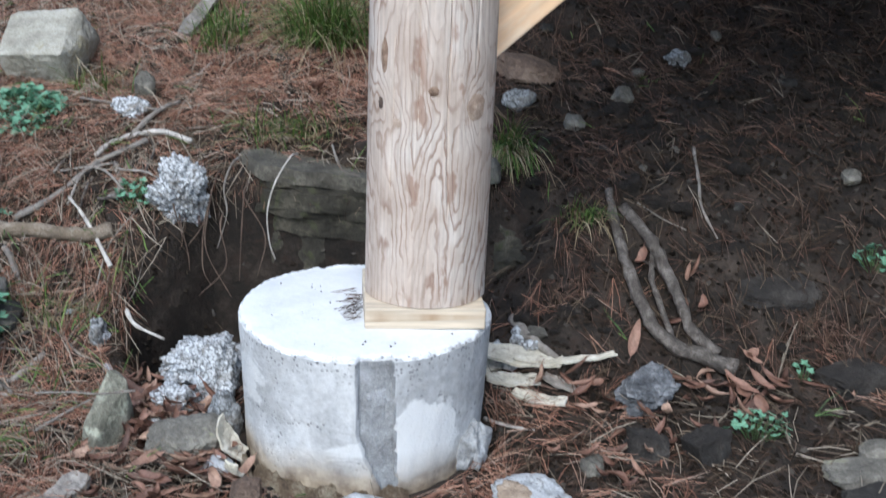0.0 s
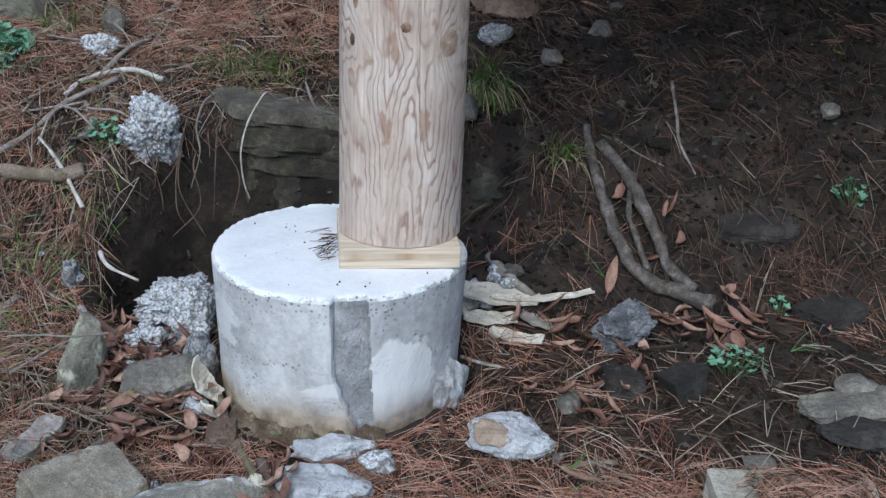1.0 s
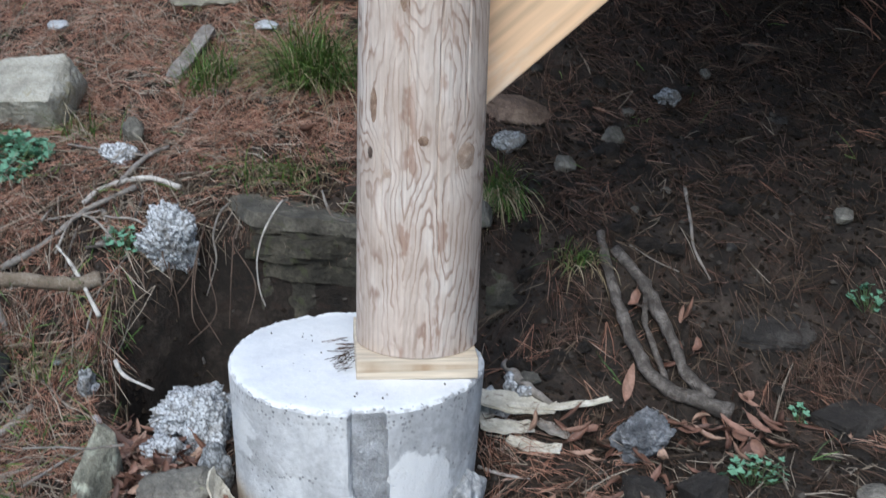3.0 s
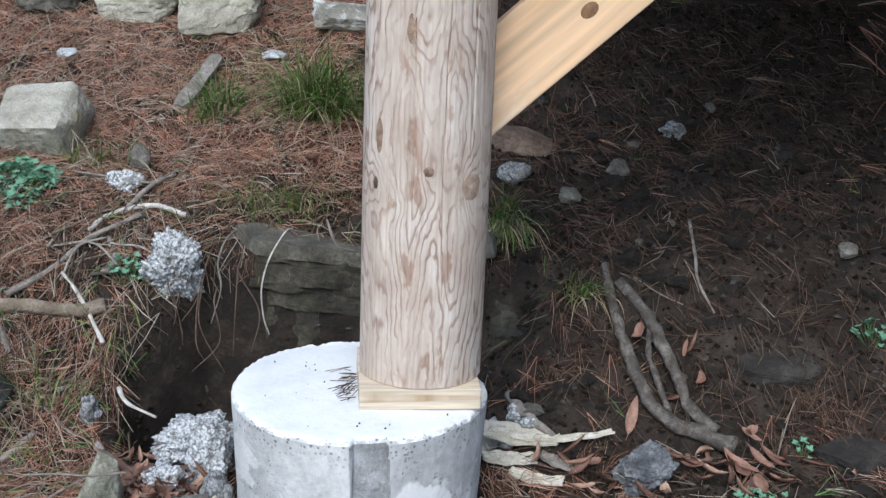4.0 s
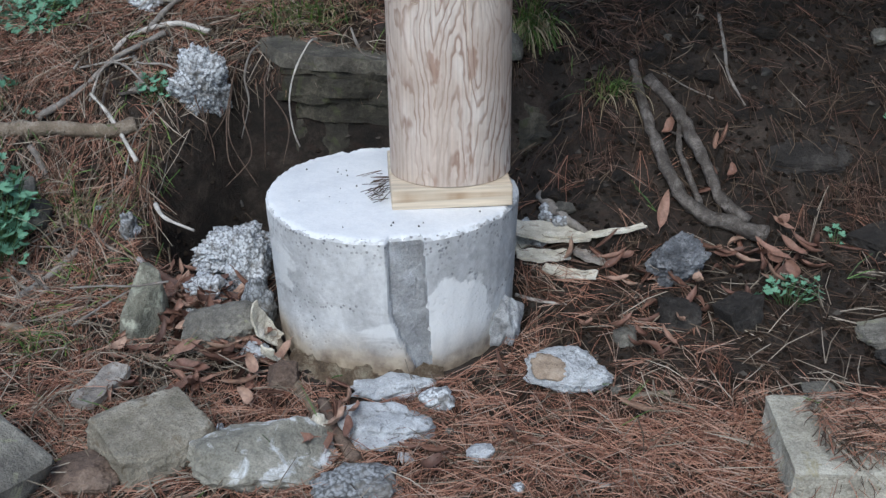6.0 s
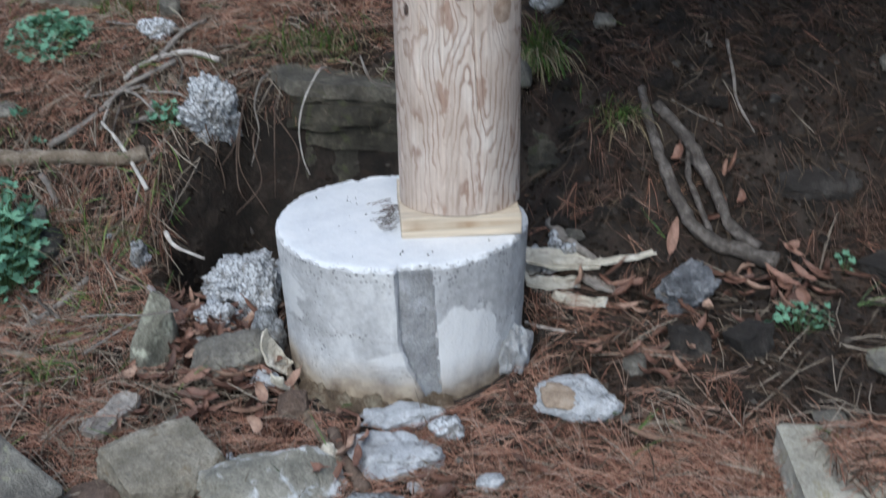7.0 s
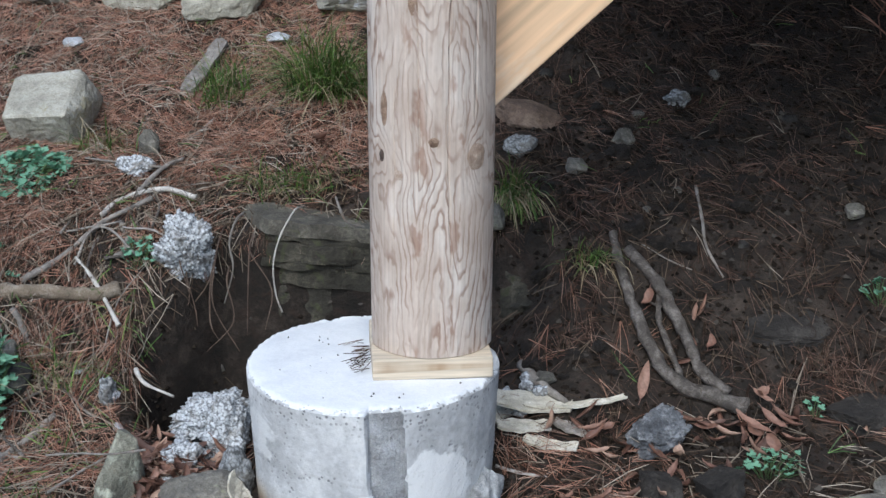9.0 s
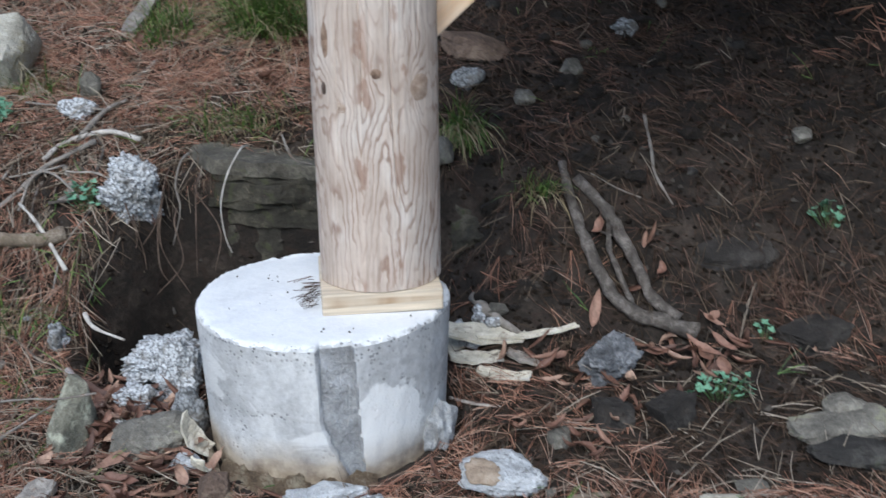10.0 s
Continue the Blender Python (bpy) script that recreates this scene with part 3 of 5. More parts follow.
def stone(label, x, y, size, mat, seed, turn=(0, 0, 0), lift=0.25, name="stone", group="", **kw):
    """A stone bedded in the ground; lift: how much of its height the centre stands above the soil."""
    ob = sharpened(part(name, boulder_mesh(size, seed, **kw), mat, smooth_faces=True))
    ob.matrix_world = pose(x, y, land(x, y) + lift * size[2], *turn)
    return tagged(ob, label, "stone", group)


def rubble_mesh(size, seed, grain=14.0, amount=0.16, level=5):
    """A clod of crumbly concrete: rounded grains stuck together."""
    bm = bmesh.new()
    bmesh.ops.create_icosphere(bm, subdivisions=level, radius=1)
    s = max(size)
    for v in bm.verts:
        d = v.co.normalized()
        r = 1 + 0.42 * fbm(d.x + seed, d.y, d.z, 1.3, 3)
        q = Vector((d.x * size[0], d.y * size[1], d.z * size[2])) / s * grain * 0.5 + Vector((seed, 0, 0))
        near = noise.voronoi(q)[0]
        big = noise.voronoi(q * 0.45)[0]
        r += amount * (0.42 - near[0]) * 0.8 + amount * 0.45 * (0.5 - big[0])
        v.co = Vector((d.x * size[0] / 2, d.y * size[1] / 2, d.z * size[2] / 2)) * r
    return bm


def rubble(label, x, y, size, mat, seed, turn=(0, 0, 0), lift=0.3, grain=14.0, amount=0.16, group="", level=5):
    ob = part("concrete_lump", rubble_mesh(size, seed, grain, amount, level), mat, smooth_faces=True)
    ob.matrix_world = pose(x, y, land(x, y) + lift * size[2], *turn)
    return tagged(ob, label, "rubble", group)


def curve_points(pts, per=6):
    """Catmull-Rom through the points."""
    pts = [Vector(p) for p in pts]
    ends = [pts[0] * 2 - pts[1]] + pts + [pts[-1] * 2 - pts[-2]]
    out = []
    for a, b, c, d in zip(ends, ends[1:], ends[2:], ends[3:]):
        for i in range(per):
            t = i / per
            out.append(0.5 * (2 * b + (c - a) * t + (2 * a - 5 * b + 4 * c - d) * t * t + (3 * b - a - 3 * c + d) * t ** 3))
    return out + [pts[-1]]


def tube_into(bm, pts, r0, r1, sides=8, knobs=0.12, seed=0):
    line = curve_points(pts)
    rings, side = [], Vector((0.3, 0.5, 0.8))
    for i, p in enumerate(line):
        t = (line[min(i + 1, len(line) - 1)] - line[max(i - 1, 0)]).normalized()
        side = (side - t * side.dot(t)).normalized()
        other = t.cross(side)
        r = r0 + (r1 - r0) * i / (len(line) - 1)
        ring = []
        for k in range(sides):
            a = 2 * math.pi * k / sides
            rr = r * (1 + knobs * fbm(p.x + math.cos(a) * r, p.y + math.sin(a) * r, p.z + seed, 40, 2))
            ring.append(bm.verts.new(p + (side * math.cos(a) + other * math.sin(a)) * rr))
        rings.append(ring)
    for low, high in zip(rings, rings[1:]):
        for k in range(sides):
            bm.faces.new((low[k], low[(k + 1) % sides], high[(k + 1) % sides], high[k]))
    bm.faces.new(rings[0][::-1])
    bm.faces.new(rings[-1])


def stick(name, label, pts, r0, r1, mat, category="twig", lift=None, parent=None, knobs=0.5, group=""):
    """A twig or root: plan points are laid on the ground, points with a height are taken as they are."""
    line = [(p[0], p[1], p[2] if len(p) > 2 else rough_land(p[0], p[1]) + (max(r0, r1) * 0.9 if lift is None else lift)) for p in pts]
    bm = bmesh.new()
    tube_into(bm, line, r0, r1, knobs=knobs, seed=len(pts) * 3.1)
    ob = part(name, bm, mat, parent, smooth_faces=True)
    return ob if parent is not None else tagged(ob, label, category, group)


def flake_mesh(length, width, thick, curl, seed, ragged=0.25):
    """A curled splinter or chip with ragged ends."""
    rng, bm = random.Random(seed), bmesh.new()
    n, m = 12, 4
    tops, lows = [], []
    ph = rng.uniform(0, 6)
    for i in range(n + 1):
        u = i / n - 0.5
        half = width / 2 * (1 - ragged * abs(2 * u) ** 3) * (1 + 0.25 * math.sin(u * 9 + ph) * ragged * 2)
        t_row, l_row = [], []
        for j in range(m + 1):
            q = (j / m - 0.5) * 2
            x = u * length + (rng.uniform(-1, 1) * ragged * 0.10 * length if i in (0, n) else 0)
            z = curl * (u * 2) ** 2 * length * 0.3 + 0.15 * width * q * q * curl + 0.0015 * math.sin(u * 20 + q * 3 + ph)
            t_row.append(bm.verts.new((x, q * half, z + thick)))
            l_row.append(bm.verts.new((x, q * half, z)))
        tops.append(t_row)
        lows.append(l_row)
    for i in range(n):
        for j in range(m):
            bm.faces.new((tops[i][j], tops[i + 1][j], tops[i + 1][j + 1], tops[i][j + 1]))
            bm.faces.new((lows[i][j + 1], lows[i + 1][j + 1], lows[i + 1][j], lows[i][j]))
        bm.faces.new((lows[i][0], lows[i + 1][0], tops[i + 1][0], tops[i][0]))
        bm.faces.new((tops[i][m], tops[i + 1][m], lows[i + 1][m], lows[i][m]))
    for i, flip in ((0, False), (n, True)):
        for j in range(m):
            f = (tops[i][j], tops[i][j + 1], lows[i][j + 1], lows[i][j])
            bm.faces.new(f[::-1] if flip else f)
    return bm


def chip(label, x, y, length, width, thick, curl, mat, seed, turn, lift=0.004, name="wood_chip", group="wood chips beside the pier"):
    ob = part(name, flake_mesh(length, width, thick, curl, seed), mat)
    ob.matrix_world = pose(x, y, land(x, y) + lift, *turn)
    return tagged(ob, label, "wood chip" if "chip" in name else "bark", group)


# bedrock in the face of the pit
def bedrock(label, size, seed, m, square):
    ob = sharpened(part("rock_ledge", boulder_mesh(size, seed, 5, square, 0.10, 4, 0.022), LEDGE, smooth_faces=True), 40)
    ob.matrix_world = m
    tagged(ob, label, "rock")


def slab_mesh(length, depth, thick, seed):
    """One layer of split rock: a ragged front, rounded arrises and broken ends."""
    rng, bm = random.Random(seed), bmesh.new()
    stations, rings = 56, []
    for i in range(stations):
        u = i / (stations - 1)
        x, end = (u - 0.5) * length, smooth(0, 0.06, u) * smooth(0, 0.06, 1 - u)
        front = 0.5 * depth * (0.90 + 0.10 * end) + 0.016 * fbm(x, 300, 0, 6, 3) + 0.007 * fbm(x, seed, 0, 16, 4) - 0.07 * (1 - smooth(0.0, 0.18, u))
        ring = []
        for k in range(18):
            a = 2 * math.pi * k / 18
            c, q = math.cos(a), math.sin(a)
            r = 1 / (abs(c) ** 14 + abs(q) ** 14) ** (1 / 14)
            y = c * r * (front if c < 0 else depth / 2)
            z = q * r * thick / 2 * (0.55 + 0.45 * end)
            ring.append(bm.verts.new((x, y + 0.006 * fbm(x, y, z + seed, 30, 3), z + 0.006 * fbm(x, y, z + seed * 2, 14, 3))))
        rings.append(ring)
    for lo, hi in zip(rings, rings[1:]):
        for k in range(18):
            bm.faces.new((lo[k], lo[(k + 1) % 18], hi[(k + 1) % 18], hi[k]))
    bm.faces.new(rings[0][::-1])
    bm.faces.new(rings[-1])
    bmesh.ops.recalc_face_normals(bm, faces=bm.faces[:])
    return bm


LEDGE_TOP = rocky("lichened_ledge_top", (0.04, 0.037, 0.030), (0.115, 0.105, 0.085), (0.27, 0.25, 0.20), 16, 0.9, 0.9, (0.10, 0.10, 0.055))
ledge = thing("rock_ledge", "dark layered rock ledge jutting out of the bank", "rock", pose(-0.085, 0.625, 0.222, -3, 4, -2))
deep = -0.06
for i, (thick, ahead, wide) in enumerate(((0.095, 0.024, 0.43), (0.040, 0.012, 0.45), (0.018, 0.004, 0.46), (0.036, 0.000, 0.47), (0.015, 0.003, 0.46), (0.030, -0.002, 0.45))):
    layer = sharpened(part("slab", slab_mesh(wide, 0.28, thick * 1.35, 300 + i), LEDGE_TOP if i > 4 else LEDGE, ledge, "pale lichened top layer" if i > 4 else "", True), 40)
    layer.location = (0.012 * math.sin(i * 2.3), ahead, deep + thick / 2)
    layer.rotation_euler = (0, radians(1.6 * math.sin(i * 1.7)), radians(2.0 * math.cos(i * 2.1)))
    deep += thick
bedrock("dark mossy rock bulging out of the bank", (0.36, 0.28, 0.28), 9, pose(0.34, 0.54, 0.20, -22, 0, 6), 3.0)
bedrock("dark rock deep in the pit", (0.30, 0.20, 0.22), 6, pose(-0.26, 0.60, 0.12, 0, -8, 10), 3.0)

# stones on the upper slope
stone("large pale split stone with a flat top on the slope", -0.822, 0.965, (0.205, 0.21, 0.135), STONE_PALE, 11, (30, -5, -5), 0.34, square=6, facets=6, rough=0.03)
stone("pale blocky stone on the upper slope", -0.50, 1.55, (0.25, 0.20, 0.17), STONE_PALE, 12, (10, 3, 6), 0.40, square=5)
stone("buff stone in a row of rocks on the upper slope", -0.74, 1.60, (0.25, 0.18, 0.14), STONE_PALE, 13, (5, 0, -8), 0.35, square=4)
stone("grey stone in a row of rocks on the upper slope", -0.99, 1.63, (0.24, 0.2, 0.15), STONE_GREY, 14, (0, 5, 10), 0.35, square=4)
stone("thin white slab lying on the slope behind the post", -0.120, 1.545, (0.20, 0.13, 0.055), STONE_LIMED, 15, (18, 6, 14), 0.5, square=6)
stone("white flake of stone among needles", -0.319, 1.39, (0.085, 0.045, 0.020), LIME, 16, (26, 0, -32), 1.1, level=3)
stone("small white stone among needles", -0.875, 1.366, (0.06, 0.05, 0.03), LIME, 17, (20, 0, 0), 0.4, level=3)
stone("upright grey stone beside a concrete lump", -0.561, 0.835, (0.055, 0.04, 0.085), STONE_GREY, 18, (10, 0, 10), 0.35, level=3)
stone("small flat grey stone on the slope", -0.86, 0.50, (0.07, 0.05, 0.03), STONE_GREY, 19, (20, 0, 20), 0.3, level=3)
# stones on the dark bank
stone("flat grey-brown stone bedded in the dark bank", 0.335, 0.945, (0.19, 0.10, 0.06), STONE_BROWN, 21, (25, 12, -6), 0.35)
rubble("pale crumb of concrete on the dark bank", 0.311, 0.815, (0.075, 0.06, 0.055), RUBBLE_DARK, 22, (20, 0, 0), 0.35, 8, level=4)
stone("small grey stone in the dark bank", 0.440, 0.75, (0.055, 0.05, 0.035), STONE_GREY, 23, (25, 0, 0), 0.3, level=3)
rubble("small pale crumb of concrete high on the bank", 0.729, 1.07, (0.065, 0.05, 0.04), RUBBLE_DARK, 24, (0, 0, 20), 0.4, 8, level=4)
stone("grey pebble set in the dark bank", 0.565, 0.875, (0.065, 0.05, 0.05), STONE_GREY, 25, (30, 0, 30), 0.25, level=3)
stone("grey stone behind the post", 0.235, 0.53, (0.06, 0.07, 0.07), STONE_GREY, 26, (20, 0, 0), 0.3, level=3)
stone("long dark slab sticking out of the bank", 0.84, 0.37, (0.20, 0.10, 0.03), STONE_SOIL, 27, (26, 4, 8), 0.0, strata=0.06, square=4)
stone("dark stone at the foot of the bank", 0.955, 0.20, (0.15, 0.12, 0.07), STONE_SOIL, 28, (10, 0, 30), 0.05, square=4)
for i, (x, y, s) in enumerate(((0.62, 1.0, 0.035), (0.90, 0.80, 0.03), (0.85, 1.2, 0.04), (0.50, 0.66, 0.028), (0.66, 0.68, 0.03), (1.0, 1.0, 0.045), (0.58, 0.60, 0.025), (0.78, 0.52, 0.035), (1.05, 0.62, 0.05), (0.40, 1.15, 0.04))):
    stone("small pebble in the dark bank", x, y, (s, s * 0.8, s * 0.7), (STONE_GREY, STONE_DARK)[i % 2], 40 + i, (20, 0, i * 40), 0.25, "pebble", "pebbles in the bank", level=3)
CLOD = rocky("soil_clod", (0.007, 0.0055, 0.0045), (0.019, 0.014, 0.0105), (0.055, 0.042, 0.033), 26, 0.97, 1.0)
rng = random.Random(47)
for i in range(60):
    x, y, size = rng.uniform(0.30, 1.30), rng.uniform(0.22, 1.15), rng.uniform(0.025, 0.075)
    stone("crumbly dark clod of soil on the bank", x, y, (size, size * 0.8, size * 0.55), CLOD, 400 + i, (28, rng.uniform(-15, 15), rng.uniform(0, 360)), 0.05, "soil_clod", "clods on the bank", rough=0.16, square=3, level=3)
# stones on the yard
stone("pale flat stone at the edge of the yard", 0.915, -0.105, (0.21, 0.09, 0.04), STONE_GREY, 31, (6, -3, 8), 0.35, square=4)
stone("small pale stone on a flat one", 0.93, -0.06, (0.09, 0.06, 0.045), STONE_GREY, 32, (0, 0, 0), 0.6, level=3)
stone("dark flat stone under a pale one", 0.93, -0.18, (0.22, 0.10, 0.05), STONE_DARK, 37, (0, 3, -5), 0.3)
stone("grey flat-topped slab strewn with pine needles", 0.715, -0.450, (0.27, 0.22, 0.09), STONE_PALE, 33, (2, 0, -4), 0.22, square=7, facets=4, rough=0.025)
stone("small grey stone in the soil", 0.408, -0.12, (0.05, 0.05, 0.04), STONE_GREY, 34, (0, 0, 20), 0.3, level=3)
stone("dark stone half buried among leaves", 0.512, -0.06, (0.085, 0.07, 0.08), STONE_SOIL, 35, (0, 10, 0), 0.10, square=4)
stone("dark stone half buried beside its neighbour", 0.615, -0.06, (0.085, 0.07, 0.09), STONE_SOIL, 36, (0, -8, 30), 0.10, square=4)
stone("grey stone shard among needles", 0.70, -0.27, (0.07, 0.045, 0.04), STONE_GREY, 38, (0, 10, 20), 0.3, level=3)
stone("buff-grey angular stone on the yard before the pier", -0.36, -0.380, (0.195, 0.165, 0.10), STONE_BUFF, 151, (14, -6, 38), 0.26, square=4, facets=4, rough=0.05)
stone("grey stone splashed with white lime", -0.185, -0.43, (0.235, 0.14, 0.10), STONE_LIMED, 52, (8, 2, 8), 0.30, square=3)
stone("dark slab with a pale lichen edge", -0.625, -0.485, (0.21, 0.22, 0.11), STONE_GREY, 53, (2, 24, -30), 0.42, square=6, facets=4, rough=0.025)
stone("brown stone between larger ones", -0.455, -0.45, (0.12, 0.10, 0.06), STONE_BROWN, 54, (0, 0, 0), 0.25)
rubble("grey crumbling concrete lump on the yard", -0.04, -0.49, (0.12, 0.09, 0.05), RUBBLE_DARK, 55, (0, 0, 0), 0.3, 10)
stone("dark grey stone beside the pier", -0.298, -0.075, (0.16, 0.12, 0.095), STONE_GREY, 56, (6, 0, 8), 0.28, square=3)
stone("small pinkish-white stone by the pier", -0.243, -0.128, (0.06, 0.05, 0.035), LIME, 60, (0, 0, 0), 0.4, level=3)


def shard_mesh(corners, seed, rough=0.0025):
    """A split wedge of slate between a few corners, finely broken."""
    bm = bmesh.new()
    for c in corners:
        bm.verts.new(c)
    bmesh.ops.convex_hull(bm, input=bm.verts[:])
    bmesh.ops.bevel(bm, geom=bm.edges[:], offset=0.0015, segments=1, affect="EDGES", clamp_overlap=True)
    bmesh.ops.triangulate(bm, faces=bm.faces[:])
    for cut in (0.03, 0.012):
        bmesh.ops.subdivide_edges(bm, edges=[e for e in bm.edges if e.calc_length() > cut], cuts=3, use_grid_fill=True)
        bmesh.ops.triangulate(bm, faces=bm.faces[:])
    for v in bm.verts:
        v.co += Vector((fbm(*v.co, 18, 3), fbm(v.co.y + seed, v.co.z, v.co.x, 18, 3), 0.5 * fbm(v.co.z, v.co.x + seed, v.co.y, 30, 3))) * rough
    return bm


STONE_SLATE = rocky("lichened_slate", (0.08, 0.078, 0.06), (0.22, 0.215, 0.17), (0.42, 0.41, 0.34), 16, 0.9, 0.8, (0.42, 0.43, 0.34), 0.0, (0.52, 0.62))
slate = sharpened(part("stone", shard_mesh(((-0.050, -0.015, -0.06), (-0.040, -0.018, 0.070), (-0.010, -0.048, 0.060), (-0.018, -0.055, -0.06), (0.005, 0.002, 0.172), (0.036, 0.010, 0.150), (0.034, 0.000, 0.070), (0.000, -0.025, -0.06), (-0.040, 0.035, -0.06), (0.010, 0.030, 0.160), (0.040, 0.040, 0.060), (0.02, 0.04, -0.06)), 57), STONE_SLATE, smooth_faces=True), 30)
slate.location = (-0.450, -0.045, 0.014)
tagged(slate, "upright grey-green slate with a pale face, leaning in the soil", "stone")
stone("rounded dark stone under the green plant", -0.715, 0.225, (0.078, 0.07, 0.07), STONE_DARK, 58, (0, 0, 0), 0.35, square=2.2, facets=3)
stone("small dark stone with lichen beside the plant", -0.745, 0.275, (0.05, 0.05, 0.06), STONE_GREY, 61, (0, 0, 0), 0.3, level=3)
stone("grey-brown stone before the pier", -0.18, -0.21, (0.065, 0.05, 0.08), STONE_BROWN, 59, (10, 0, 10), 0.15)
for i, (x, y, s) in enumerate(((0.146, -0.42, 0.05), (0.372, -0.26, 0.028), (-0.27, -0.33, 0.03), (0.03, -0.42, 0.03), (0.10, -0.36, 0.025), (-0.52, 0.22, 0.03), (-0.50, 0.16, 0.03), (-0.38, -0.22, 0.03), (0.2, -0.5, 0.03), (0.28, 0.19, 0.045), (0.33, 0.24, 0.05), ( -0.60, 0.26, 0.022))):
    stone("small pale stone on the soil", x, y, (s, s * 0.7, s * 0.6), (LIME, STONE_GREY, RUBBLE)[i % 3], 70 + i, (0, 0, i * 50), 0.35, "pebble", "pebbles on the yard", level=3)

# concrete spill and rubble
rubble("pale lump of aerated concrete stuck on the bank", -0.416, 0.478, (0.118, 0.09, 0.185), RUBBLE, 81, (20, 14, 0), 0.14, 30, 0.30, level=6)
rubble("small pale lump of concrete among twigs", -0.582, 0.755, (0.08, 0.06, 0.06), RUBBLE, 82, (0, 0, 0), 0.3, 16, 0.2)
rubble("heap of crumbly concrete against the pier", -0.312, 0.150, (0.150, 0.12, 0.080), RUBBLE, 83, (0, -6, 0), 1.28, 34, 0.30, level=6)
rubble("loose crumbly concrete at the foot of the heap", -0.345, 0.04, (0.075, 0.06, 0.06), RUBBLE, 84, (0, 0, 0), 0.5, 20, 0.34)
rubble("crumbled concrete between heap and pier", -0.275, 0.085, (0.085, 0.08, 0.13), RUBBLE, 85, (0, 0, 0), 0.35, 24, 0.34)
rubble("rough concrete remnant touching the pier", -0.245, -0.02, (0.06, 0.06, 0.10), RUBBLE_DARK, 86, (0, 0, 0), 0.3, 12, 0.16, level=4)
rubble("splash of pale concrete at the foot of the pier", 0.0, -0.252, (0.13, 0.05, 0.045), LIME, 87, (0, 0, 6), 0.35, 22, 0.14)
rubble("flat white patty of spilt concrete", -0.010, -0.345, (0.150, 0.10, 0.04), LIME, 88, (6, 0, -8), 0.32, 20, 0.08)
rubble("small pale concrete crumb by the pier", 0.082, -0.282, (0.055, 0.05, 0.04), RUBBLE, 89, (0, 0, 0), 0.35, 8, 0.14, level=4)
stone("dark blue-grey jagged stone among leaves", 0.532, 0.09, (0.125, 0.10, 0.10), STONE_BLUE, 90, (0, -8, 10), 0.30, rough=0.20, square=3, facets=5)
rubble("lichen-grey crumb on the bank", -0.533, 0.215, (0.035, 0.035, 0.06), RUBBLE_DARK, 91, (0, 0, 0), 0.3, 8, 0.2, level=4)
rubble("concrete spilt at the side of the pier", 0.196, -0.085, (0.060, 0.09, 0.12), CONCRETE_ROUGH, 92, (0, 0, 0), 0.15, 6, 0.05)

rng = random.Random(31)
for i in range(32):
    x, y, s = rng.gauss(-0.315, 0.05) if i < 22 else rng.gauss(0.285, 0.03), rng.gauss(0.05, 0.04) if i < 22 else rng.gauss(0.235, 0.025), rng.uniform(0.012, 0.03)
    if math.hypot(x, y) > 0.24:
        rubble("small crumb of broken concrete on the soil", x, y, (s, s * 0.9, s * 0.8), RUBBLE, 200 + i, (0, 0, i * 33), 0.6, 5, 0.25, "concrete crumbs", 3)
plate = thing("concrete_patty", "pale concrete patty with a brown core, tilted on needles", "rubble", pose(0.293, -0.235, 0.068, 22, 6, -14))
part("patty_body", boulder_mesh((0.155, 0.100, 0.040), 93, 8, 3.0, 0.12), LIME, plate, smooth_faces=True)
CORE = rocky("sandy_core", (0.20, 0.15, 0.11), (0.36, 0.28, 0.21), (0.48, 0.40, 0.32), 40, 0.95, 0.6)
core = part("brown_core", rubble_mesh((0.066, 0.052, 0.016), 94, 8, 0.1, 4), CORE, plate, "sandy brown core", True)
core.location = (-0.022, -0.012, 0.0135)

# torn felt left under the foot of the pier
FELT = rocky("torn_felt", (0.07, 0.05, 0.036), (0.23, 0.17, 0.115), (0.50, 0.44, 0.33), 24, 0.9, 0.6)
bm = bmesh.new()
rows_ = []
for i in range(61):
    a = radians(-142 + 76 * i / 60)
    col = []
    for j, (dr, dz) in enumerate(((0.002, 0.062), (0.012, 0.040), (0.026, 0.030), (0.040, 0.014))):
        r = 0.212 + dr + 0.008 * fbm(a * 3, j, 0, 2.5)
        z = dz + 0.014 * fbm(a * 3, j * 0.6, 4, 2.2)
        col.append(bm.verts.new((r * math.cos(a), r * math.sin(a), z)))
    rows_.append(col)
for a_, b_ in zip(rows_, rows_[1:]):
    for j in range(3):
        bm.faces.new((a_[j], b_[j], b_[j + 1], a_[j + 1]))
bmesh.ops.solidify(bm, geom=bm.faces[:], thickness=0.003)
felt = tagged(part("torn_felt", bm, FELT, smooth_faces=True), "crumpled torn strip of felt round the foot of the pier", "felt")

# forked root on the dark bank
root = thing("forked_root", "bare forked grey root lying down the dark bank", "root", Matrix.Identity(4))
stick("root_limb", "", [(0.495, 0.510, 0.385), (0.504, 0.405, 0.322), (0.527, 0.318, 0.252), (0.558, 0.248, 0.192), (0.604, 0.215, 0.155), (0.660, 0.203, 0.140), (0.722, 0.190, 0.122)], 0.0095, 0.0175, ROOT_BARK, parent=root)
stick("root_limb", "", [(0.520, 0.475, 0.362), (0.568, 0.408, 0.318), (0.601, 0.345, 0.264), (0.625, 0.288, 0.212), (0.643, 0.248, 0.176), (0.690, 0.215, 0.140)], 0.0125, 0.012, ROOT_BARK, parent=root)
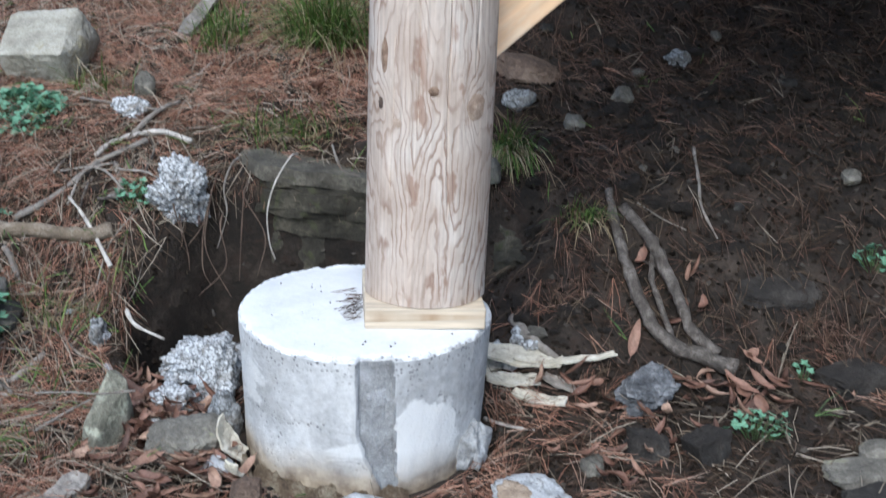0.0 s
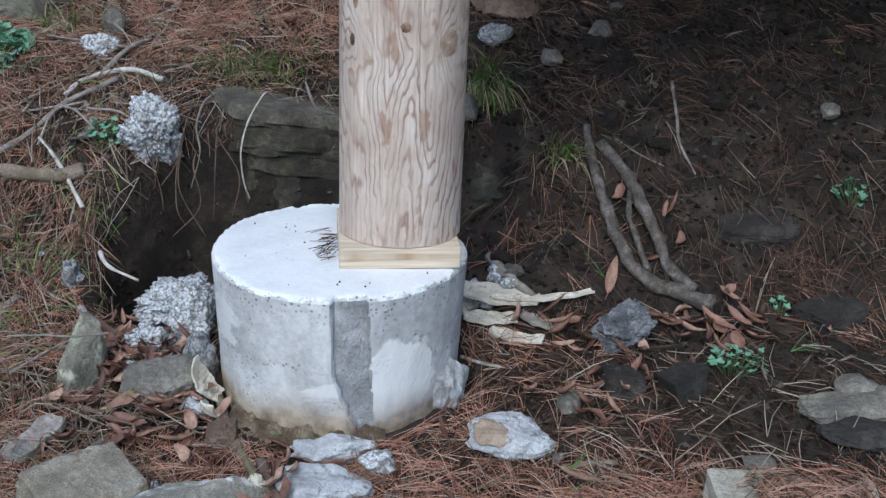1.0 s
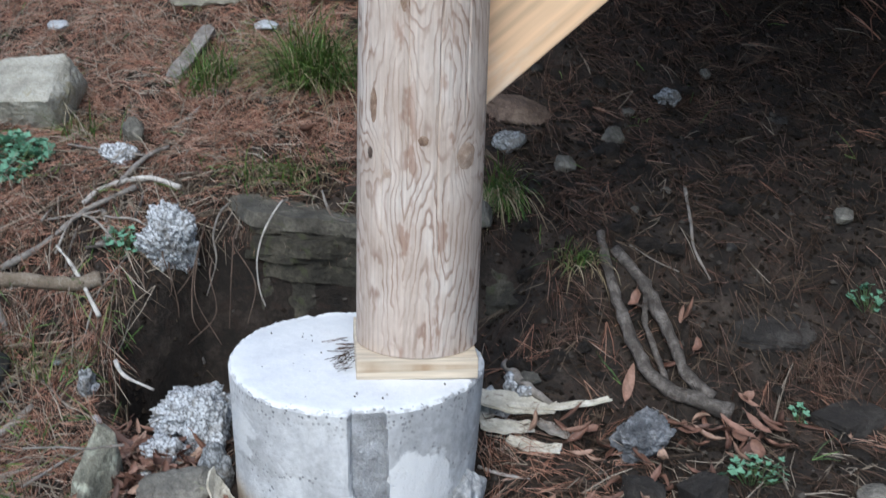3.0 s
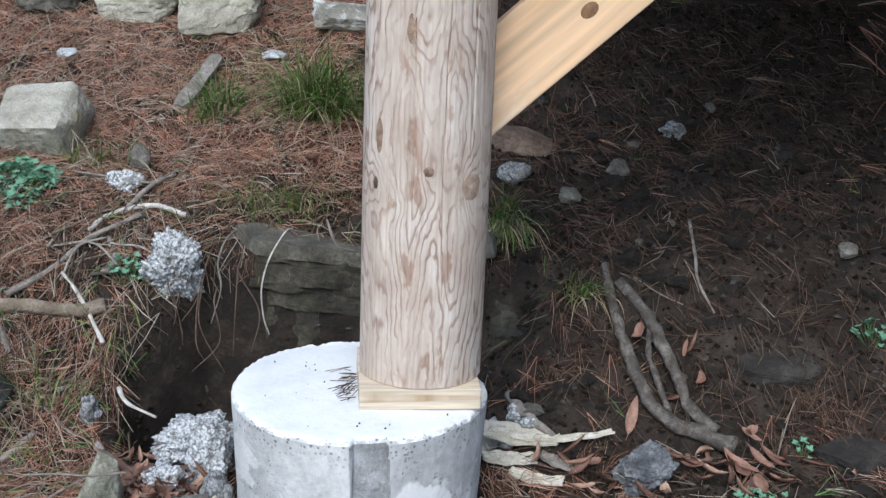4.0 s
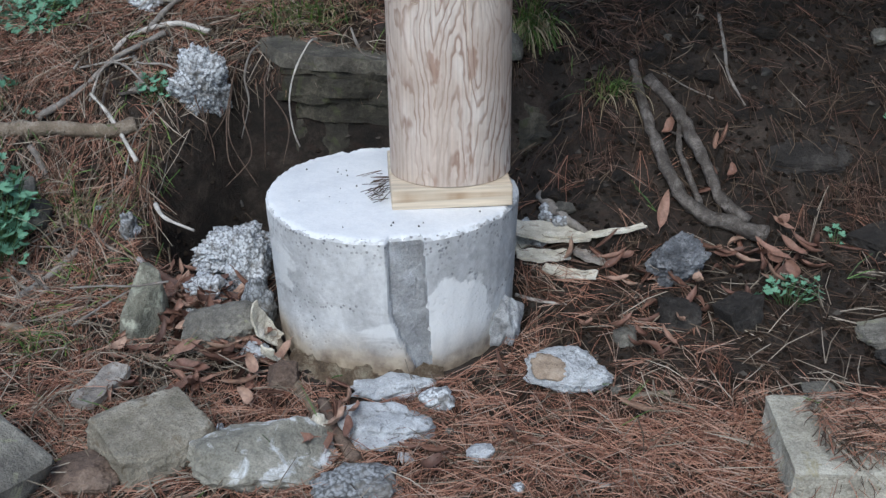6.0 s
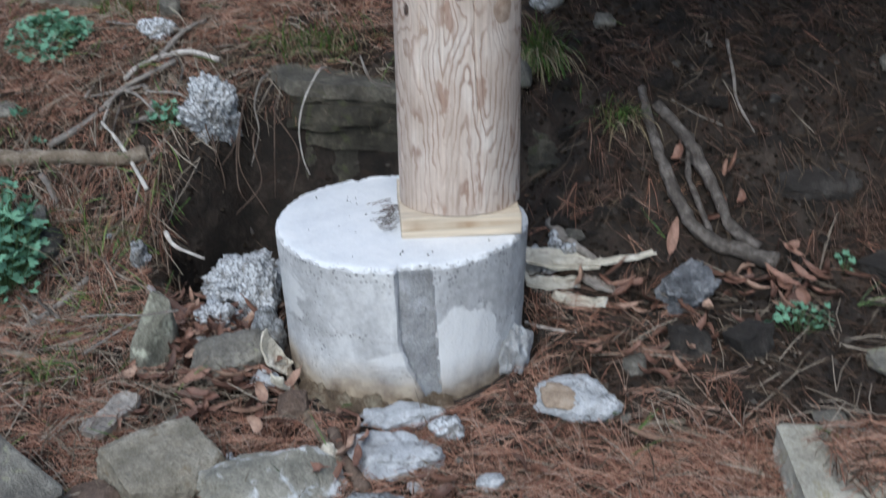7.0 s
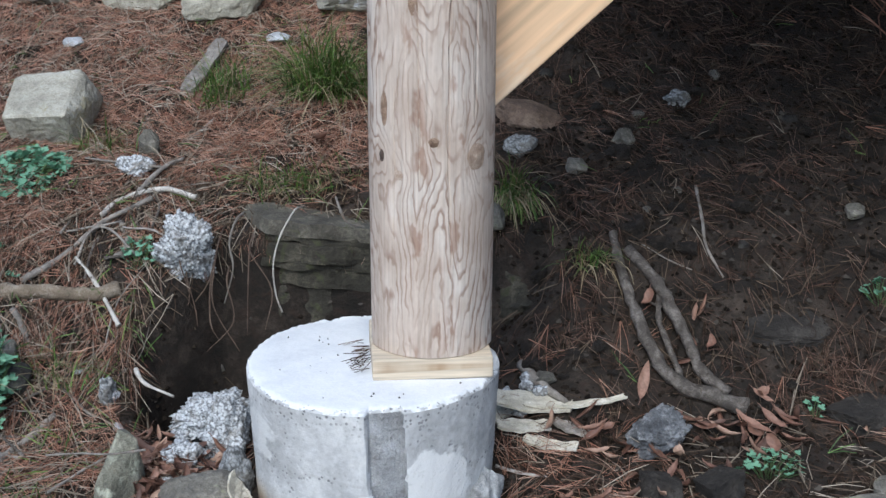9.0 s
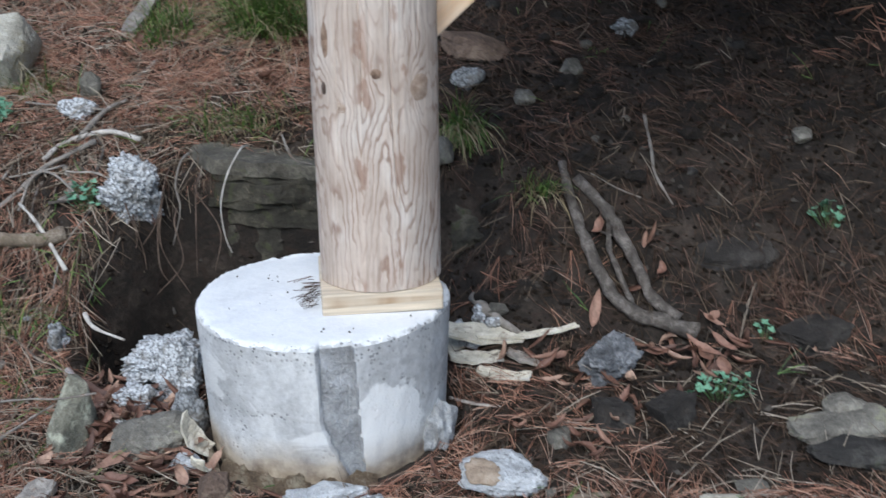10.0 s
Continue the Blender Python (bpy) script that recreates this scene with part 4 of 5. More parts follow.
stick("rootlet", "", [(0.575, 0.385, 0.290), (0.568, 0.330, 0.255), (0.578, 0.285, 0.222), (0.600, 0.235, 0.165)], 0.005, 0.006, ROOT_BARK, parent=root)
stick("rootlet", "", [(0.553, 0.40, 0.272), (0.56, 0.37, 0.275), (0.578, 0.355, 0.272)], 0.003, 0.003, ROOT_BARK, parent=root)

# hanging roots
stick("hanging_root", "thin pale root hanging over the rock ledge", [(-0.170, 0.50, 0.445), (-0.180, 0.44, 0.452), (-0.211, 0.43, 0.396), (-0.226, 0.43, 0.334), (-0.222, 0.43, 0.272), (-0.210, 0.43, 0.233)], 0.002, 0.0016, TWIG_WHITE, "root")
stick("hanging_root", "thin brown root hanging into the pit", [(-0.292, 0.49, 0.435), (-0.302, 0.44, 0.430), (-0.315, 0.43, 0.385), (-0.310, 0.43, 0.33), (-0.333, 0.44, 0.25)], 0.003, 0.0015, TWIG_GREY, "root")
stick("hanging_root", "short bent root at the edge of the ledge", [(-0.095, 0.47, 0.475), (-0.083, 0.44, 0.452), (-0.068, 0.43, 0.430), (-0.035, 0.44, 0.418)], 0.003, 0.002, TWIG_GREY, "root")
stick("hanging_root", "thin brown root on the dark bank", [(0.709, 0.70), (0.697, 0.557), (0.696, 0.503), (0.724, 0.451)], 0.004, 0.0025, TWIG_GREY, "root")
stick("hanging_root", "thin pale rootlet across the dark bank", [(0.553, 0.484), (0.606, 0.472), (0.659, 0.464)], 0.002, 0.0015, TWIG_GREY, "root")

rng = random.Random(64)
for i in range(9):
    x, y, z = rng.uniform(-0.47, -0.22), rng.uniform(0.40, 0.45), rng.uniform(0.28, 0.40)
    stick("hanging_root", "thin brown rootlet hanging into the pit", [(x, y + 0.05, z + 0.02), (x + rng.gauss(0, 0.01), y, z), (x + rng.gauss(0, 0.02), y - 0.01, z - 0.08), (x + rng.gauss(0, 0.03), y, z - rng.uniform(0.12, 0.2))], 0.002, 0.001, STONE_BROWN, "root", group="rootlets in the pit")

# twigs and sticks
stick("twig", "grey dead twig slanting across the slope", [(-0.745, 0.408), (-0.679, 0.479), (-0.604, 0.550), (-0.515, 0.624)], 0.0075, 0.0055, TWIG_GREY, lift=0.018)
stick("twig", "bleached bent twig lying on needles", [(-0.618, 0.583), (-0.587, 0.640), (-0.496, 0.659), (-0.419, 0.637)], 0.005, 0.0058, TWIG_WHITE, lift=0.018)
stick("twig", "grey twig crossing another on the slope", [(-0.560, 0.640), (-0.511, 0.736), (-0.477, 0.805)], 0.006, 0.0045, TWIG_GREY, lift=0.016)
stick("twig", "short grey twig beside the concrete lump", [(-0.57, 0.560), (-0.546, 0.503), (-0.564, 0.467)], 0.006, 0.007, TWIG_GREY)
stick("branch", "thick mossy dead branch lying along the bank", [(-0.98, 0.42), (-0.835, 0.400), (-0.717, 0.394), (-0.595, 0.386), (-0.541, 0.400)], 0.019, 0.015, BARK, "branch")
stick("twig", "white-barked twig pointing down the bank", [(-0.645, 0.460, 0.345), (-0.612, 0.425, 0.326), (-0.578, 0.388, 0.294), (-0.531, 0.332, 0.240)], 0.003, 0.005, TWIG_WHITE)
stick("twig", "thin bleached twig lying across the slate", [(-0.564, -0.075, 0.152), (-0.505, -0.070, 0.153), (-0.452, -0.079, 0.156), (-0.389, -0.080, 0.165)], 0.0018, 0.002, TWIG_GREY)
stick("twig", "broken pale twig at the edge of the pit", [(-0.478, 0.235, 0.185), (-0.455, 0.205, 0.168), (-0.395, 0.185, 0.148)], 0.005, 0.003, TWIG_WHITE)
stick("stick", "grey weathered stick beside wood chips", [(0.287, 0.302), (0.325, 0.229), (0.368, 0.175)], 0.012, 0.008, TWIG_GREY)
stick("twig", "thin curved pale twig on the slope", [(-0.419, 1.188), (-0.344, 1.177), (-0.279, 1.125)], 0.004, 0.003, TWIG_WHITE)
stick("twig", "brown twig half under needles", [(-0.522, 0.868), (-0.474, 0.943), (-0.415, 1.057)], 0.006, 0.005, TWIG_GREY)
stick("stick", "brown stick leaning at the foot of the pier", [(-0.205, -0.085), (-0.172, -0.187), (-0.122, -0.296), (-0.085, -0.37)], 0.007, 0.009, BARK)
stick("stick", "curled reddish bark stick before the pier", [(-0.108, -0.275), (-0.082, -0.353), (-0.045, -0.43)], 0.009, 0.011, STONE_BROWN)
stick("twig", "short grey twig by the plant", [(-0.754, 0.366), (-0.730, 0.338), (-0.706, 0.302)], 0.006, 0.006, TWIG_GREY)
stick("twig", "brown twig lying on needles", [(0.379, -0.282), (0.426, -0.275), (0.469, -0.264)], 0.006, 0.005, BARK)
stick("twig", "grey twig before the flat slab", [(0.319, -0.502), (0.380, -0.477), (0.432, -0.467)], 0.006, 0.004, TWIG_GREY)
stick("twig", "dark slanting twig beside the plant", [(-0.715, 0.045), (-0.669, 0.115), (-0.625, 0.176)], 0.009, 0.007, TWIG_GREY)
stick("twig", "short buff twig on the slope", [(-0.746, 0.557), (-0.697, 0.494)], 0.006, 0.005, BARK)
stick("twig", "buff twig lying on the yard", [(-0.76, -0.02), (-0.673, -0.047), (-0.632, -0.065)], 0.007, 0.008, BARK)
stick("twig", "white curved sliver beside the pier", [(0.225, 0.045), (0.262, 0.012), (0.315, -0.005)], 0.004, 0.002, TWIG_WHITE)

rng = random.Random(88)
for i in range(34):
    x, y, a, ln = rng.uniform(-0.72, -0.42) if i < 20 else rng.uniform(-0.80, -0.45), rng.uniform(0.44, 0.76) if i < 20 else rng.uniform(-0.05, 0.38), rng.uniform(0, math.pi), rng.uniform(0.04, 0.11)
    dx, dy, bend = math.cos(a) * ln, math.sin(a) * ln, rng.gauss(0, 0.2)
    r = rng.uniform(0.0014, 0.0036)
    stick("twig", "thin dead twig tangled in the litter", [(x - dx, y - dy), (x - dy * bend, y + dx * bend), (x + dx, y + dy)], r, r * 0.6, (TWIG_GREY, BARK, ROOT_BARK)[i % 3], lift=rng.uniform(0.008, 0.020), group="twigs tangled in the litter")

# bark strip, wood chips
chip("long pale strip of split bark lying upslope", -0.498, 1.245, 0.27, 0.045, 0.010, 0.05, TWIG_GREY, 5, (0, -22, 76), 0.022, "bark_strip", "")
chip("weathered grey piece of bark on the yard", -0.485, -0.225, 0.11, 0.05, 0.012, 0.15, TWIG_GREY, 6, (0, -10, 60), 0.012, "bark_strip", "")
chip("pale split wood chip beside the pier", 0.300, 0.190, 0.16, 0.06, 0.006, 0.10, CHIP_WOOD, 7, (10, 4, -8), 0.016)
chip("pale split wood chip with a long splinter", 0.385, 0.170, 0.19, 0.020, 0.005, 0.15, CHIP_WOOD, 8, (0, -4, 2), 0.014)
chip("buff wood chip beside the pier", 0.280, 0.130, 0.10, 0.040, 0.006, 0.10, CHIP_WOOD, 9, (6, 3, 4), 0.010)
chip("pale curled wood chip on dark soil", 0.330, 0.085, 0.105, 0.028, 0.004, 0.25, CHIP_WOOD, 10, (14, 0, -22), 0.008)
chip("grey wood chip beside the pale ones", 0.375, 0.125, 0.08, 0.028, 0.005, 0.15, TWIG_GREY, 11, (5, 8, -30), 0.010)
chip("pale wood sliver at the edge of the chips", 0.235, 0.215, 0.12, 0.05, 0.005, 0.1, CHIP_WOOD, 12, (12, 0, 20), 0.016)
chip("tan scrap of bark against the pier", -0.232, -0.10, 0.085, 0.045, 0.004, 0.4, CHIP_WOOD, 13, (35, 60, 20), 0.045, "bark_scrap", "")
chip("tan scrap of bark on the soil", -0.21, -0.17, 0.06, 0.03, 0.004, 0.5, CHIP_WOOD, 14, (20, 40, 80), 0.03, "bark_scrap", "")
cone = part("seed_husk", rubble_mesh((0.035, 0.03, 0.035), 95, 6, 0.3, 4), CHIP_WOOD, smooth_faces=True)
cone.location = (-0.108, -0.345, 0.035)
tagged(cone, "small pale open seed husk before the pier", "husk")


# ---- plants ----
LEAF_GREEN = litter("herb_leaf", [(0.085, 0.21, 0.13), (0.14, 0.31, 0.20), (0.22, 0.42, 0.29)], 0.55, 0.4)
STEM_GREEN = litter("herb_stem", [(0.06, 0.12, 0.05), (0.12, 0.16, 0.07)], 0.6)
GRASS_GREEN = litter("grass_blade", [(0.04, 0.085, 0.02), (0.09, 0.17, 0.035), (0.17, 0.25, 0.06)], 0.55, 0.4)
GRASS_DRY = litter("dry_grass", [(0.16, 0.12, 0.07), (0.30, 0.24, 0.15), (0.42, 0.36, 0.25)], 0.7)


def ribbon_into(verts, faces, base, way, up, length, width, droop, steps=5, bend=0.0):
    """A narrow folded blade that rises and droops."""
    side = way.cross(up).normalized()
    start = len(verts)
    p, d = base.copy(), (way * 0.55 + up).normalized()
    for i in range(steps + 1):
        t = i / steps
        half = width / 2 * (1 - t) ** 0.6 + 0.0002
        verts.extend((p - side * half, p + up * half * 0.5, p + side * half))
        d = (d + (way * 0.5 - Vector((0, 0, 1)) * droop) * (1.6 / steps) + side * bend / steps).normalized()
        p = p + d * length / steps
    for i in range(steps):
        a = start + 3 * i
        faces.extend(((a, a + 1, a + 4, a + 3), (a + 1, a + 2, a + 5, a + 4)))


def blades(name, count, spread, length, width, droop, mat, parent, seed, lean=(0, 0), narrow=1.0):
    rng, verts, faces = random.Random(seed), [], []
    for _ in range(count):
        a = rng.uniform(0, 2 * math.pi)
        way = Vector((math.cos(a) * narrow + lean[0], math.sin(a) + lean[1], 0)).normalized() * rng.uniform(0.15, 1)
        base = Vector((rng.gauss(0, spread), rng.gauss(0, spread * 0.7), rng.uniform(-0.02, 0)))
        ribbon_into(verts, faces, base, way, Vector((0, 0, 1)), length * rng.uniform(0.5, 1.1), width * rng.uniform(0.7, 1.2), droop * rng.uniform(0.3, 1.3), bend=rng.uniform(-0.4, 0.4))
    me = bpy.data.meshes.new(name)
    me.from_pydata(verts, [], faces)
    me.materials.append(mat)
    ob = new(name, me)
    ob.parent = parent
    return ob


def tuft(label, x, y, count, spread, length, droop, seed, dry=0.4, lean=(0, -0.6), narrow=1.0):
    t = thing("grass_tuft", label, "grass", pose(x, y, rough_land(x, y)))
    tagged(blades("green_foliage", count, spread, length, 0.0032, droop, GRASS_GREEN, t, seed, lean, narrow), "green blades", kind="stuff")
    tagged(blades("dry_foliage", int(count * dry), spread, length * 1.1, 0.0026, droop * 1.8, GRASS_DRY, t, seed + 1, lean, narrow), "dry straw-coloured blades", kind="stuff")


tuft("large dense tuft of dark green grass on the slope", -0.165, 1.12, 460, 0.042, 0.25, 0.85, 1, 0.4)
tuft("sparse tuft of bright green grass beside bark", -0.425, 1.15, 110, 0.030, 0.15, 0.5, 3, 0.3)
tuft("bright green grass clump lower on the slope", -0.445, 1.09, 80, 0.035, 0.12, 0.5, 5, 0.3)
tuft("green grass tuft hanging over the bank behind the post", 0.290, 0.655, 170, 0.020, 0.150, 1.7, 7, 1.6, (0, -1.4), 0.40)
tuft("small thin grass tuft on the dark bank", 0.442, 0.450, 60, 0.022, 0.08, 1.0, 9, 0.9, (0, -1.0))
tuft("thin grass above the rock ledge", -0.215, 0.71, 110, 0.07, 0.11, 0.9, 11, 0.9, (0, -1.0))
tuft("small grass tuft growing through needles", -0.62, -0.09, 50, 0.03, 0.08, 0.6, 13, 0.5)
tuft("dry grass beside a pale stone", -0.69, 0.86, 50, 0.03, 0.11, 0.9, 15, 1.6)
tuft("thin grass on the bank below the branch", -0.64, 0.26, 70, 0.06, 0.09, 0.7, 17, 1.0)


def lobed_leaf(radius, seed):
    """One three-lobed leaf with scalloped tips, cupped a little."""
    rng, verts, faces = random.Random(seed), [Vector((0, 0, 0))], []
    for lobe in range(3):
        mid = (lobe - 1) * 1.15
        for k in range(9):
            a = mid + (k - 4) / 4 * 0.56
            r = radius * (0.55 + 0.45 * math.cos((k - 4) / 4 * 1.25)) * (1 + 0.16 * math.cos(k * math.pi)) * (1.0 if lobe == 1 else 0.88)
            verts.append(Vector((math.sin(a) * r, math.cos(a) * r, radius * (0.22 * (r / radius) ** 2 + rng.uniform(-0.05, 0.05)))))
        s = 1 + lobe * 9
        faces += [(0, s + k + 1, s + k) for k in range(8)]
    me = bpy.data.meshes.new("leaf")
    me.from_pydata(verts, [], faces)
    me.materials.append(LEAF_GREEN)
    return me


LEAVES = [lobed_leaf(r, i) for i, r in enumerate((0.013, 0.016, 0.019, 0.022))]


bm = bmesh.new()
tube_into(bm, [(0, 0, 0), (0.002, 0.001, 0.5), (0, 0, 1)], 0.0011, 0.0008, 4, 0)
STALK = finish(bm, "stem", STEM_GREEN, True)


def herb(label, x, y, count, spread, height, seed, size=1.0, slope=0.0):
    """A low plant of lobed leaves, each on its stalk."""
    rng = random.Random(seed)
    plant = thing("herb_plant", label, "plant", pose(x, y, rough_land(x, y)))
    for _ in range(count):
        a, r = rng.uniform(0, 2 * math.pi), math.sqrt(rng.random())
        px, py = spread[0] * r * math.cos(a), spread[1] * r * math.sin(a)
        gz = rough_land(x + px, y + py) - rough_land(x, y)
        tip = Vector((px, py, gz + height * rng.uniform(0.12 if height > 0.1 else 0.45, 1.0) * (1.15 - 0.5 * r) + slope * r))
        foot = Vector((px * 0.35, py * 0.35, rough_land(x + px * 0.35, y + py * 0.35) - rough_land(x, y) - 0.004))
        reach = tip - foot
        stem = new("stem", STALK)
        stem.parent = plant
        stem.matrix_basis = Matrix.Translation(foot) @ reach.to_track_quat("Z", "Y").to_matrix().to_4x4() @ Matrix.Diagonal((1, 1, reach.length, 1))
        leaf = new("leaf", LEAVES[rng.randrange(4)])
        leaf.parent = plant
        k = size * rng.uniform(0.8, 1.2)
        leaf.matrix_basis = pose(*tip, rng.uniform(5, 45) if rng.random() < 0.8 else -20, rng.uniform(-25, 25), rng.uniform(0, 360)) @ Matrix.Diagonal((k, k, k, 1))


herb("low spreading blue-green herb under a pale stone", -0.818, 0.730, 290, (0.095, 0.095), 0.026, 1, 0.68)
herb("small green herb with lobed leaves below a concrete lump", -0.510, 0.470, 34, (0.042, 0.035), 0.045, 2, 0.6)
herb("small green herb on the dark bank", 1.055, 0.425, 24, (0.045, 0.03), 0.045, 3, 0.6)
herb("green herb growing among dead leaves", 0.725, 0.02, 44, (0.065, 0.04), 0.05, 4, 0.52)
herb("small blue-green herb at the foot of the bank", 0.862, 0.20, 9, (0.02, 0.02), 0.045, 5, 0.5)
herb("dense bushy green herb with lobed leaves", -0.795, 0.165, 260, (0.10, 0.085), 0.20, 6, 1.0)
herb("tiny green seedling among needles", -0.821, 0.486, 6, (0.014, 0.012), 0.03, 7, 0.8)
herb("tiny green seedling beside a twig", -0.778, 0.433, 5, (0.012, 0.012), 0.025, 8, 0.8)

# ---- fallen leaves ----
m, n, l, bsdf = material("dead_leaf")
info = n.new("ShaderNodeObjectInfo")
tone = ramp_node(n, [(0.0, (0.09, 0.048, 0.036)), (0.35, (0.19, 0.10, 0.074)), (0.7, (0.29, 0.165, 0.124)), (1.0, (0.43, 0.30, 0.23))])
l.new(info.outputs["Random"], tone.inputs[0])
spot = ramp_node(n, [(0.35, (0.62, 0.58, 0.55)), (0.65, (1.1, 1.08, 1.05))])
l.new(noise_node(n, l, coords(n, l), 90, 4, 0.65), spot.inputs[0])
l.new(mixed(n, l, 1.0, tone.outputs[0], spot.outputs[0], "MULTIPLY"), bsdf.inputs["Base Color"])
bsdf.inputs["Roughness"].default_value = 0.6
DEAD_LEAF = m


def dead_leaf_mesh(length, width, fold, curl, seed):
    """A lance-shaped dead leaf, folded along its rib and curled lengthwise."""
    rng, bm = random.Random(seed), bmesh.new()
    n_, grid = 10, []
    for i in range(n_ + 1):
        u = i / n_
        half = width / 2 * math.sin(math.pi * u ** 0.85) ** 0.8 + 0.0006
        ang = curl * (u - 0.5) * 2
        rad = length / max(0.2, abs(curl) * 2)
        cx, cz = rad * math.sin(ang), rad * (1 - math.cos(ang)) * (1 if curl > 0 else -1)
        row = []
        for j in range(-2, 3):
            q = j / 2
            wob = 0.06 * width * math.sin(u * 14 + j + seed)
            row.append(bm.verts.new((cx, q * half * math.cos(fold * abs(q)), cz + abs(q) * half * math.sin(fold) + wob * abs(q))))
        grid.append(row)
    for a, b in zip(grid, grid[1:]):
        for j in range(4):
            bm.faces.new((a[j], b[j], b[j + 1], a[j + 1]))
    stalk = [Vector(grid[0][2].co), Vector(grid[0][2].co) + Vector((-0.006, 0.001, 0.002)), Vector(grid[0][2].co) + Vector((-0.014, 0.002, 0.001))]
    tube_into(bm, stalk, 0.0009, 0.0007, 4, 0)
    return finish(bm, "fallen_leaf", DEAD_LEAF, True)


DEAD = [dead_leaf_mesh(*a) for a in ((0.080, 0.024, 0.7, 0.9, 1), (0.068, 0.021, 1.0, 1.1, 2), (0.092, 0.026, 0.5, 0.6, 3), (0.060, 0.024, 1.1, -0.6, 4), (0.075, 0.022, 1.3, 0.8, 5), (0.062, 0.026, 0.5, 1.3, 6))]
rng = random.Random(77)
for cx, cy, sx, sy, count, where in (
        (-0.36, -0.01, 0.055, 0.05, 80, "dead brown leaf in the litter beside the pier"), (-0.27, -0.15, 0.07, 0.06, 52, "dead brown leaf in the litter beside the pier"),
        (-0.415, 0.05, 0.035, 0.05, 34, "dead brown leaf in the litter beside the pier"), (-0.40, -0.14, 0.05, 0.07, 10, "dead brown leaf in the litter beside the pier"),
        (-0.12, -0.36, 0.09, 0.08, 14, "curled dead leaf on the yard before the pier"), (0.62, 0.12, 0.07, 0.04, 26, "dead brown leaf at the foot of the bank"),
        (0.44, 0.07, 0.05, 0.05, 12, "dead brown leaf on dark soil"), (0.78, 0.13, 0.07, 0.05, 14, "dead brown leaf at the foot of the bank"),
        (0.56, -0.05, 0.05, 0.04, 8, "dead leaf among half-buried stones"), (0.47, -0.17, 0.06, 0.04, 8, "pale brown dead leaf on needles"),
        (0.62, 0.28, 0.06, 0.05, 7, "dead leaf caught behind the root"), (-0.35, 1.05, 0.12, 0.12, 7, "dead leaf on the needle-covered slope"), (0.15, -0.40, 0.14, 0.06, 7, "dead leaf on needles")):
    for _ in range(count):
        x, y = rng.gauss(cx, sx), rng.gauss(cy, sy)
        if math.hypot(x, y) < 0.245 or math.hypot(x + 0.315, y - 0.150) < 0.075:
            continue
        ob = new("fallen_leaf", DEAD[rng.randrange(6)])
        slope = math.degrees(math.atan((land(x, y + 0.03) - land(x, y - 0.03)) / 0.06))
        ob.matrix_world = pose(x, y, rough_land(x, y) + rng.uniform(0.010, 0.036), slope * 0.8, 0, 0) @ pose(0, 0, 0, rng.gauss(0, 24), rng.gauss(0, 20), rng.uniform(0, 360)) @ Matrix.Scale(rng.uniform(0.62, 1.0), 4)
        tagged(ob, where, "leaf", "fallen leaves")


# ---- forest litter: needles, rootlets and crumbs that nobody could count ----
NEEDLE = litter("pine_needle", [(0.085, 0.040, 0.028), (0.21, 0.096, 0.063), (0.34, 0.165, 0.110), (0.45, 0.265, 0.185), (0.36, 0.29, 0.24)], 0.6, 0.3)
# rusty tones darkened: part of the shade under the building is in this colour
NEEDLE_RUST_SHADED = litter("shaded_rusty_needle", [(0.030, 0.017, 0.012), (0.075, 0.041, 0.029), (0.14, 0.080, 0.058), (0.20, 0.14, 0.11)], 0.7, 0.2)
NEEDLE_OLD = litter("old_needle", [(0.014, 0.009, 0.006), (0.038, 0.024, 0.016), (0.075, 0.048, 0.034), (0.14, 0.095, 0.072)], 0.75, 0.15)
CRUMB = litter("soil_crumb", [(0.010, 0.008, 0.0065), (0.018, 0.0135, 0.0105), (0.036, 0.027, 0.021), (0.016, 0.012, 0.009), (0.020, 0.015, 0.011), (0.09, 0.08, 0.07)], 0.95, 0.1)
ROOTLET = litter("rootlet", [(0.03, 0.021, 0.015), (0.075, 0.053, 0.037), (0.17, 0.13, 0.095)], 0.8, 0.1)


def needle_share(x, y):
    """How thickly needles lie: thick on the open slope and the yard, thin under the building."""
    if math.hypot(x, y) < 0.235:
        return 0.0
    if abs(x - 0.740) < 0.100 and abs(y + 0.450) < 0.09:
        return 0.9 * smooth(0.62, 0.70, x)
    if -0.50 < x < 0.40 and 0.14 < y < 0.50:
        return 0.03
    if y > 0.5:
        s = 1.0 - 0.96 * smooth(-0.05, 0.30, x) + 0.04 * smooth(0.75, 1.0, y) * smooth(0.0, 0.3, x)
    elif y > 0.12:
        s = 0.45 if x < -0.45 else 0.05 + 0.25 * math.exp(-((x - 0.43) ** 2 + (y - 0.33) ** 2) / 0.006)
        s += 0.10 * smooth(0.75, 0.95, x) * (1 - smooth(0.2, 0.4, y))
    else:
        s = 0.68 if x < -0.2 else 0.95 - 0.82 * smooth(0.2, 0.3, x) * smooth(-0.36, -0.20, y) - 0.45 * smooth(0.5, 0.75, x) * smooth(-0.45, -0.25, y)
    if -0.46 < x < -0.2 and -0.22 < y < 0.13:
        s *= 0.35
    if -0.42 < x < 0.2 and 0.5 < y < 0.85:
        s *= 0.16 + 0.84 * smooth(0.68, 0.85, y)
    if x > 0.2 and y > 0.12:
        s *= 0.06 + 0.5 * smooth(0.55, 0.75, x) * (1 - smooth(0.18, 0.32, y))
    return s * (0.45 + 0.9 * smooth(-0.5, 0.4, fbm(x, y, 9, 7, 3)))


